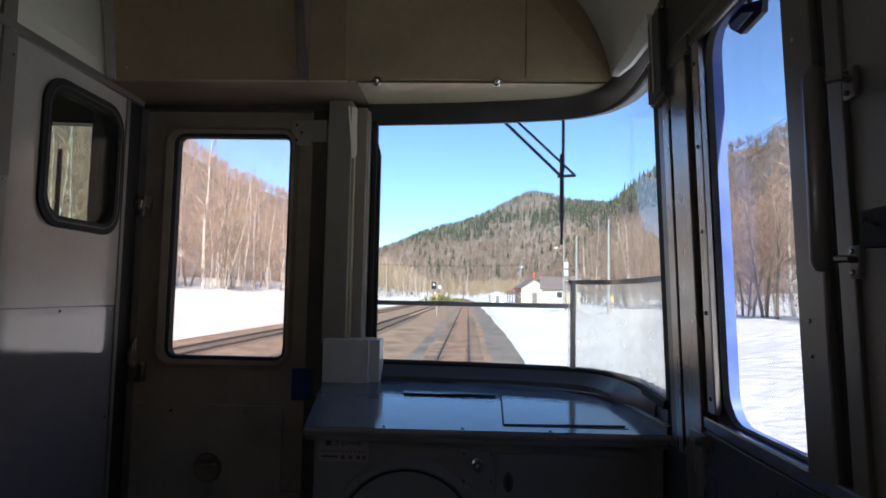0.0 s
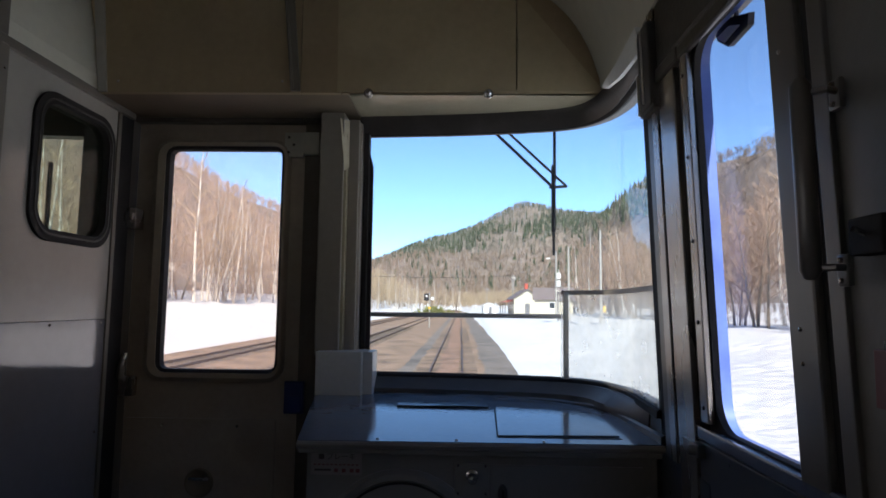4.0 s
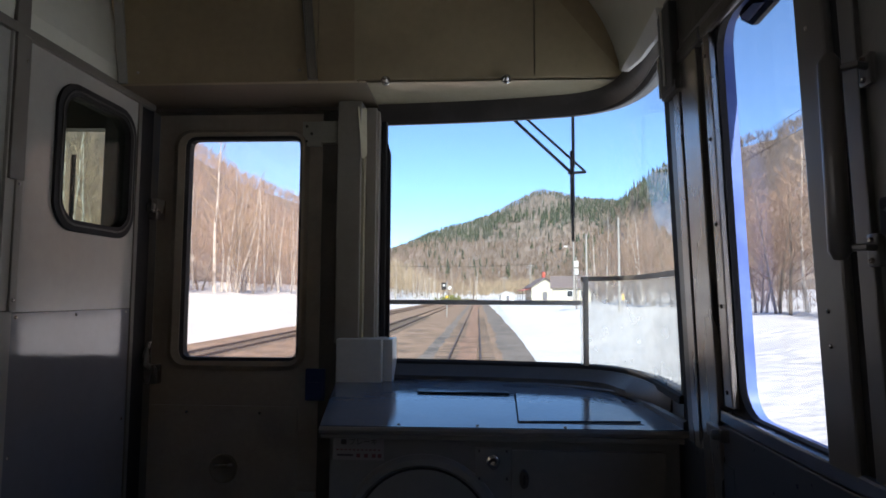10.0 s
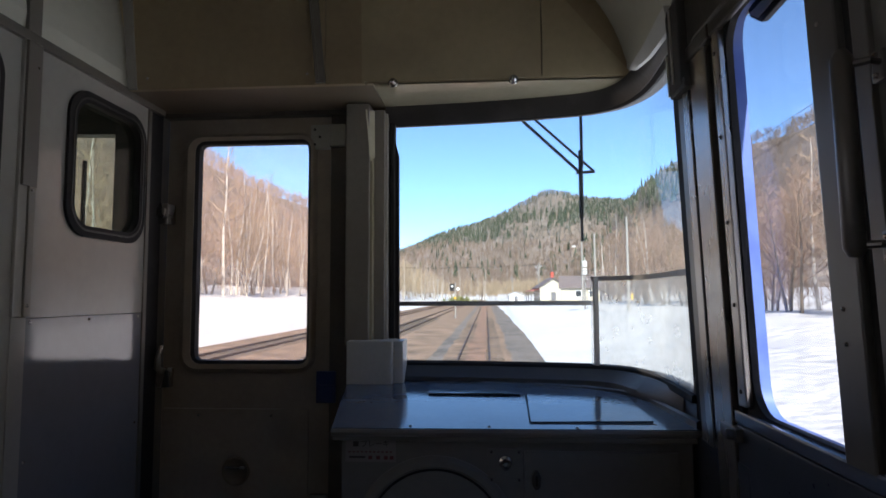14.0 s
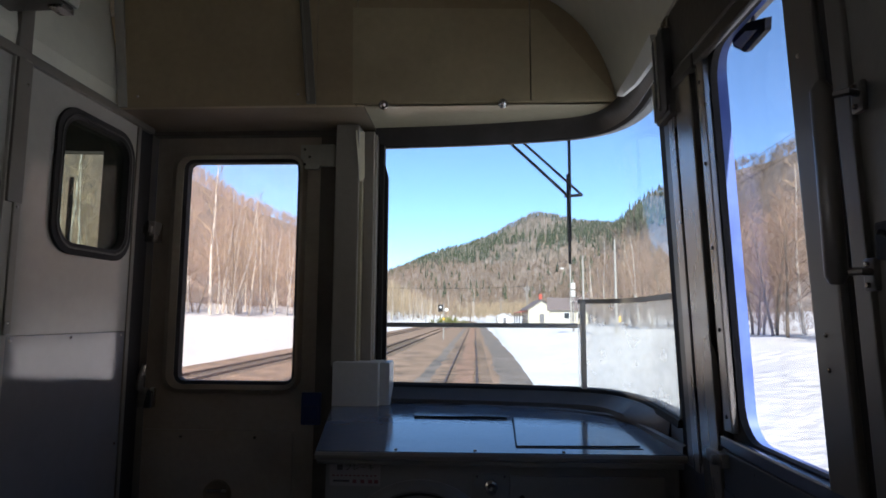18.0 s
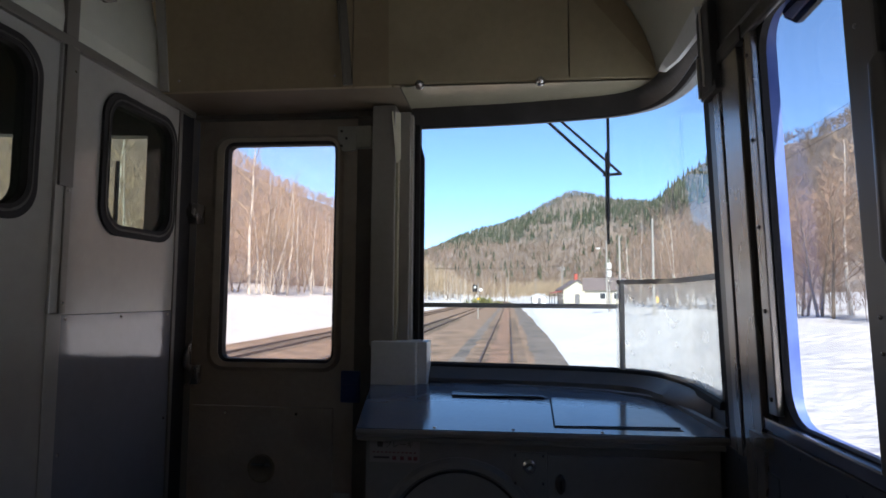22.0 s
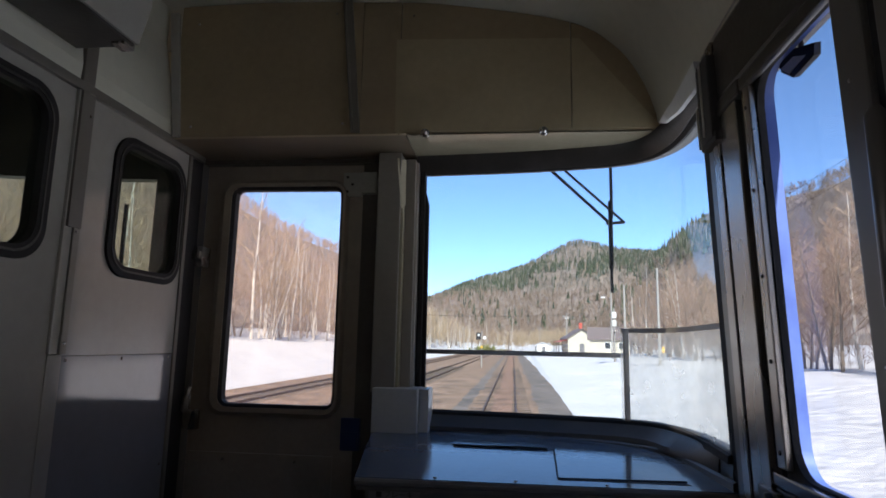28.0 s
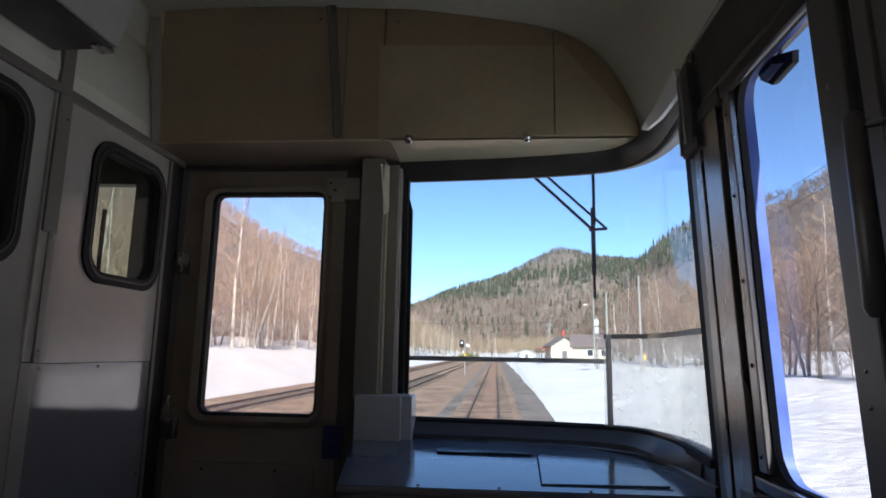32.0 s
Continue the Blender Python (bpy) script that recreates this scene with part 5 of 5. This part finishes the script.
def bare_tree(seed, h, lean, bark, spread=0.34, stems=1, dense=1.0):
    """One leafless tree: tapered stem, limbs and fine twigs; trunk and crown as two parts."""
    rnd = random.Random(seed)
    trunk, crown = Geo(), Geo()

    def grow(geo, p, d, ln, r, depth, n):
        pts, rs = [p], [r]
        for k in range(n):
            d = (d + Vector((rnd.gauss(0, 0.10 if depth else 0.045), rnd.gauss(0, 0.10 if depth else 0.045), 0.05 if depth else 0.03))).normalized()
            p = p + d * (ln / n)
            pts.append(p), rs.append(r * (1 - 0.82 * (k + 1) / n))
        geo.tube(pts, rs, 7 if depth == 0 else 4 if depth == 1 else 3, cap=False)
        return pts, rs

    for s_ in range(stems):
        a = rnd.uniform(0, 6.28)
        d0 = Vector((lean * math.cos(a) + 0.10 * (stems > 1) * math.cos(2.1 * s_), lean * math.sin(a) + 0.10 * (stems > 1) * math.sin(2.1 * s_), 1)).normalized()
        hh = h * rnd.uniform(0.8, 1.0)
        pts, rs = grow(trunk, Vector((0.25 * s_ * math.cos(a), 0.25 * s_ * math.sin(a), -0.4)), d0, hh, 0.0115 * hh, 0, 9)
        nb = int(20 * dense)
        for b in range(nb):
            t = 0.22 + 0.76 * (b + rnd.random()) / nb
            k = min(int(t * 9), 8)
            p0 = pts[k].lerp(pts[k + 1], t * 9 - k)
            a = b * 2.4 + rnd.uniform(-0.5, 0.5)
            up = rnd.uniform(0.5, 1.3)
            d = Vector((math.cos(a), math.sin(a), up)).normalized()
            ln = hh * spread * (1.15 - 0.75 * t) * rnd.uniform(0.7, 1.15)
            lp, lr = grow(crown, p0, d, ln, 0.30 * rs[k] + 0.012, 1, 5)
            for q in range(int(5 * dense)):
                k2 = rnd.randint(1, 4)
                d2 = (d + Vector((rnd.gauss(0, 0.6), rnd.gauss(0, 0.6), rnd.uniform(0, 0.7)))).normalized()
                tp, _ = grow(crown, lp[k2], d2, ln * rnd.uniform(0.35, 0.6), 0.016, 2, 3)
                for _q in range(2):
                    d3 = (d2 + Vector((rnd.gauss(0, 0.5), rnd.gauss(0, 0.5), rnd.uniform(0, 0.6)))).normalized()
                    grow(crown, tp[rnd.randint(0, 3)], d3, ln * rnd.uniform(0.18, 0.35), 0.011, 2, 2)
    ob = thing("bare_tree", "leafless pale birch tree standing in the snow" if bark is BIRCH else "leafless brown tree standing in the snow", "tree", "trees along the line")
    put("trunk", trunk, bark, ob)
    put("crown", crown, TWIG_TAN if bark is BIRCH else TWIG, ob, "bare branches and twigs")
    return ob


KINDS = [bare_tree(3, 12.0, 0.03, BIRCH, 0.26), bare_tree(4, 11.0, 0.05, BIRCH, 0.30, 2), bare_tree(5, 9.0, 0.08, TRUNK, 0.42, 2), bare_tree(6, 13.0, 0.04, BIRCH, 0.24), bare_tree(7, 8.0, 0.15, TRUNK, 0.50, 3), bare_tree(8, 10.0, 0.07, TRUNK, 0.36), bare_tree(9, 12.0, 0.03, BIRCH, 0.26, 1, 0.6), bare_tree(10, 12.5, 0.03, BIRCH, 0.24, 1, 0.6), bare_tree(11, 9.5, 0.08, TRUNK, 0.40, 2, 0.5)]
FIRST = {}


def plant(kind, x, y, s=1.0, turn=0.0):
    if y > 85:
        kind = (6, 7, 8, 7, 8, 8, 6, 7, 8)[kind]
    z = float(height(x, y))
    m = Matrix.Translation((x, y, z)) @ Matrix.Rotation(turn, 4, "Z")
    if kind not in FIRST:
        FIRST[kind] = KINDS[kind]
        ob = KINDS[kind]
        ob.matrix_basis = m
    else:
        ob = copy_thing(KINDS[kind], m)
    ob.scale = (s, s, s * random.uniform(0.92, 1.08))
    return ob


# tree belt on the far side of the sidings
for k in range(64):
    y = 34 + k * 2.1 + random.uniform(-1.2, 1.2)
    x = -25.0 - abs(random.gauss(0, 4.5)) - (4 if k % 5 == 0 else 0)
    plant((0, 1, 3, 0, 2, 3, 5, 4)[k % 8], x, y, random.uniform(0.8, 1.3), random.uniform(0, 6.28))
for k in range(44):
    y = 105 + k * 3.4 + random.uniform(-2, 2)
    x = -18.0 - abs(random.gauss(0, 3.5)) + bend(y)
    plant((0, 3, 5, 0, 3, 1)[k % 6], x, y, random.uniform(0.75, 1.0), random.uniform(0, 6.28))
for k in range(34):
    plant((0, 3, 1, 0, 3)[k % 5], -24.0 - abs(random.gauss(0, 3.0)), 38 + k * 1.9 + random.uniform(-1.0, 1.0), random.uniform(0.8, 1.25), random.uniform(0, 6.28))
# belt on the platform side
for k in range(46):
    y = 22 + k * 2.3 + random.uniform(-1.3, 1.3)
    x = 15.5 + abs(random.gauss(0, 5)) + 0.05 * y
    plant((4, 2, 5, 2, 4, 1, 5, 2, 0)[k % 9], x, y, random.uniform(0.8, 1.1) + 0.003 * y, random.uniform(0, 6.28))
# a few larger trees close to the platform edge of the woods
for k, x, y, s in ((4, 19.6, 27.6, 1.2), (1, 20.2, 31.4, 1.0), (5, 18.9, 33.8, 0.9), (2, 21.4, 35.5, 1.1)):
    plant(k, x, y, s, 1.3 * k)
# far belts in front of the hills
for k in range(50):
    plant((0, 3, 5, 2)[k % 4], random.uniform(-48, -20) + (22 if k % 2 else 0), random.uniform(200, 290), random.uniform(1.0, 1.4), random.uniform(0, 6.28))

# brush scrub under the trees
V, F = [], []
for k in range(720):
    left_side = k % 2 == 0
    y = random.uniform(24, 150)
    x = -24 - abs(random.gauss(0, 6)) if left_side else 16 + 0.05 * y + abs(random.gauss(0, 6))
    bare_clump(V, F, x, y, float(height(x, y)), random.uniform(1.0, 3.6), random.uniform(0.5, 1.3), 11, random.uniform(0.012, 0.03))
stuff("undergrowth", V, F, TWIG, "thin leafless undergrowth along the edge of the woods")


# ---------------------------------------------------------------- lineside things
def zg(x, y):
    return float(height(x, y))


def pole(x, y, h, arm=True, lamp=False, stay=0.0, group="line of poles"):
    z = zg(x, y)
    th = thing("utility_pole", "weathered concrete pole with crossarm and insulators" if arm else "plain weathered concrete pole", "pole", group, at=(x, y, z))
    put("shaft", Geo().tube([(0, 0, -0.5), (0, 0, h * 0.5), (0, 0, h)], [0.125, 0.105, 0.085], 12), CONCRETE, th)
    if arm:
        put("crossarm", Geo().rbox(-0.75, -0.05, h - 0.75, 0.75, 0.05, h - 0.65, 0.01), ALU_DULL, th)
        for dx in (-0.65, -0.3, 0.3, 0.65):
            put("insulator", Geo().lathe([(0.0, 0.16), (0.03, 0.16), (0.05, 0.10), (0.03, 0.08), (0.05, 0.03), (0.02, 0.0)], (dx, 0, h - 0.65), "z", 10), SIGNAL_WHITE, th)
    if lamp:
        put("lamp_arm", Geo().tube([(0, 0, h - 1.2), (-0.5, 0, h - 1.0), (-0.9, 0, h - 1.0)], 0.03, 6), ALU_DULL, th)
        put("lamp_head", Geo().rbox(-1.25, -0.12, h - 1.08, -0.8, 0.12, h - 0.93, 0.03), SIGNAL_WHITE, th)
    if stay:
        put("stay", Geo().tube([(0, 0, h * 0.8), (stay, 0.4, 0.0)], 0.05, 6), CONCRETE, th)
    return th


poles = [pole(11.2, 124, 8.2), pole(13.5, 150, 9.0, stay=2.6), pole(12.6, 78, 8.6, arm=False, lamp=True), pole(11.3, 62, 7.6, arm=False), pole(12.2, 52, 8.0, arm=False), pole(8.8, -12, 8.3, arm=False), pole(9.0, 190, 8), pole(-16, 210, 8)]


def wire(a, b, sag, r=0.012):
    pts = []
    for k in range(15):
        t = k / 14
        p = Vector(a).lerp(Vector(b), t)
        p.z -= sag * 4 * t * (1 - t)
        pts.append(p)
    ob = thing("overhead_wire", "thin dark overhead wire strung across the tracks", "wire", "overhead wires", at=a)
    child("strand", Geo().tube(pts, r, 4), RUBBER, ob)


wire((11.2, 124, zg(11.2, 124) + 7.9), (-30, 118, zg(-30, 118) + 5.5), 0.7, 0.03)
wire((11.2, 124, zg(11.2, 124) + 7.7), (13.5, 150, zg(13.5, 150) + 8.6), 0.4, 0.02)


for dz in (0.1, 0.75):
    wire((12.2, 52, zg(12.2, 52) + 7.9 - dz), (8.8, -12, zg(8.8, -12) + 8.2 - dz), 0.5, 0.008)


def house(name, x, y, w, d, wall_h, roof_h, wall_m, roof_m, label, turn=0.0, chimney=False, porch=False):
    """A small gabled building: walls with real openings filled by doors and windows, eaves, chimney."""
    z = zg(x, y) - 0.1
    th = thing(name, label, "building", at=(x, y, z))
    th.rotation_euler = (0, 0, turn)
    hw, hd = w / 2, d / 2
    g_ = Geo().slab([(-hw, -hd, 0), (hw, -hd, 0), (hw, -hd, wall_h), (0, -hd, wall_h + roof_h), (-hw, -hd, wall_h)], (0, d, 0))
    put("wall", g_, wall_m, th)
    for s_ in (-1, 1):
        r_ = Geo().slab([(0, -hd - 0.4, wall_h + roof_h + 0.06), (s_ * (hw + 0.45), -hd - 0.4, wall_h - roof_h * 0.45 / hw + 0.06), (s_ * (hw + 0.45), hd + 0.4, wall_h - roof_h * 0.45 / hw + 0.06), (0, hd + 0.4, wall_h + roof_h + 0.06)], (0, 0, 0.12))
        put("roof", r_, roof_m, th)
        for k in range(int(d / 2.2)):
            yy = -hd + 1.2 + k * 2.2
            wi = put("window", Geo().rbox(s_ * hw - 0.06, yy - 0.5, 1.0, s_ * hw + 0.06, yy + 0.5, 2.1, 0.02), SIGNAL_WHITE, th)
            put("pane", Geo().box(s_ * hw - 0.07, yy - 0.42, 1.08, s_ * hw + 0.07, yy + 0.42, 2.02), DARK_GLASS, wi)
    dr = put("door", Geo().rbox(-0.45, -hd - 0.06, 0.05, 0.45, -hd + 0.05, 2.05, 0.02), ROOF_GREY, th)
    put("handle", Geo().rbox(0.3, -hd - 0.10, 1.0, 0.34, -hd - 0.05, 1.12, 0.01), ALU_DULL, dr)
    if chimney:
        put("chimney", Geo().rbox(0.6, hd - 2.2, wall_h, 1.2, hd - 1.6, wall_h + roof_h + 1.5, 0.02), BRICK_RED, th, "red chimney")
    if porch:
        put("canopy", Geo().slab([(-hw, -hd + 0.5, wall_h - 0.35), (-hw - 1.8, -hd + 0.5, wall_h - 0.75), (-hw - 1.8, hd - 0.5, wall_h - 0.75), (-hw, hd - 0.5, wall_h - 0.35)], (0, 0, 0.1)), ROOF_RED, th)
        for yy in (-hd + 0.7, 0, hd - 0.7):
            put("post", Geo().rbox(-hw - 1.7, yy - 0.06, 0, -hw - 1.58, yy + 0.06, wall_h - 0.7, 0.01), DARK_FRAME, th)
    return th


house("station_building", 13.2, 122, 5.2, 9.0, 3.0, 1.7, WALL_CREAM, ROOF_BROWN, "cream plastered station building with a low brown gabled roof and canopy", 0.05, True, True)
house("storage_shed", 16.3, 104, 5.0, 6.2, 2.7, 1.7, WALL_CREAM, ROOF_BROWN, "cream shed with a brown-grey metal roof", 1.45)
house("small_hut", 8.6, 166, 3.6, 3.4, 2.3, 0.7, SIGNAL_WHITE, SNOW, "small white hut with snow on its roof", 0.1)

sg = thing("signal_mast", "slim grey signal mast with a black signal head and backboard", "signal", at=(-2.75, 60, GROUND))
put("mast", Geo().tube([(0, 0, -0.1), (0, 0, 3.6)], 0.06, 10), CONCRETE, sg)
hd_ = put("signal_head", Geo().rbox(-0.55, -0.1, 2.75, -0.08, 0.1, 3.45, 0.05), RUBBER, sg, "black signal head")
put("lens", Geo().lathe([(0.0, -0.16), (0.10, -0.15), (0.11, -0.1)], (-0.3, 0, 3.2), "y", 14), SIGNAL_WHITE, hd_)
put("marker", Geo().lathe([(0.0, -0.08), (0.16, -0.08), (0.17, -0.05), (0.17, 0.0)], (0.28, 0, 2.95), "y", 18), SIGNAL_WHITE, sg, "round white marker disc")
put("number_plate", Geo().rbox(-0.12, -0.1, 1.95, 0.12, -0.06, 2.15, 0.01), SIGNAL_YELLOW, sg, "yellow plate")

sm = thing("lineside_signal", "grey signal mast with ladder, platform and white backed heads", "signal", at=(10.6, 64, zg(10.6, 64)))
put("mast", Geo().tube([(0, 0, -0.4), (0, 0, 5.4)], [0.09, 0.07], 10), CONCRETE, sm)
for z_ in (3.9, 4.7):
    h_ = put("signal_head", Geo().rbox(-0.22, -0.16, z_ - 0.32, 0.22, 0.12, z_ + 0.32, 0.05), WHITE_BOX, sm, "weathered white signal head back")
    put("hood", Geo().lathe([(0.10, 0.0), (0.12, 0.0), (0.12, 0.2), (0.10, 0.2)], (0, 0.12, z_), "y", 14), RUBBER, h_)
put("platform", Geo().rbox(-0.45, -0.45, 3.05, 0.45, 0.45, 3.12, 0.01), ALU_DULL, sm)
for dx, dy in ((-0.43, -0.43), (0.43, -0.43), (-0.43, 0.43), (0.43, 0.43)):
    put("railing_post", Geo().tube([(dx, dy, 3.1), (dx, dy, 4.0)], 0.02, 6), ALU_DULL, sm)
for z_ in (3.55, 4.0):
    put("railing", Geo().tube([(-0.43, -0.43, z_), (0.43, -0.43, z_), (0.43, 0.43, z_), (-0.43, 0.43, z_), (-0.43, -0.43, z_)], 0.018, 6), ALU_DULL, sm)
for dx in (-0.16, 0.16):
    put("ladder_rail", Geo().tube([(dx, -0.25, -0.3), (dx, -0.25, 3.1)], 0.018, 6), ALU_DULL, sm)
for k in range(10):
    put("rung", Geo().tube([(-0.16, -0.25, 0.2 + 0.29 * k), (0.16, -0.25, 0.2 + 0.29 * k)], 0.012, 6), ALU_DULL, sm)

mk = thing("yellow_marker", "yellow marker plate on a thin stake in the snow", "marker", at=(11.5, 48, zg(11.5, 48)))
put("stake", Geo().tube([(0, 0, -0.3), (0.03, 0, 1.35)], 0.018, 6), ALU_DULL, mk)
put("plate", Geo().rbox(-0.06, -0.02, 0.92, 0.12, 0.02, 1.40, 0.01), SIGNAL_YELLOW, mk)
V, F = [], []
for k in range(120):
    a, r_ = random.uniform(0, 6.28), abs(random.gauss(0, 1.6))
    bare_clump(V, F, -6.3 + r_ * 1.9 * math.cos(a), 150 + r_ * math.sin(a), -1.1, random.uniform(1.1, 2.5) * math.exp(-0.05 * r_ * r_), 0.9, 9, 0.09)
me_ = bpy.data.meshes.new("brush_heap")
me_.from_pydata(V, [], F)
me_.materials.append(mat("olive_brush", (0.24, 0.24, 0.08), 0.9, var=0.3, scale=1, island=0.4))
tagged(new("brush_heap", me_), "heap of olive green brush beside the tracks", "brush")
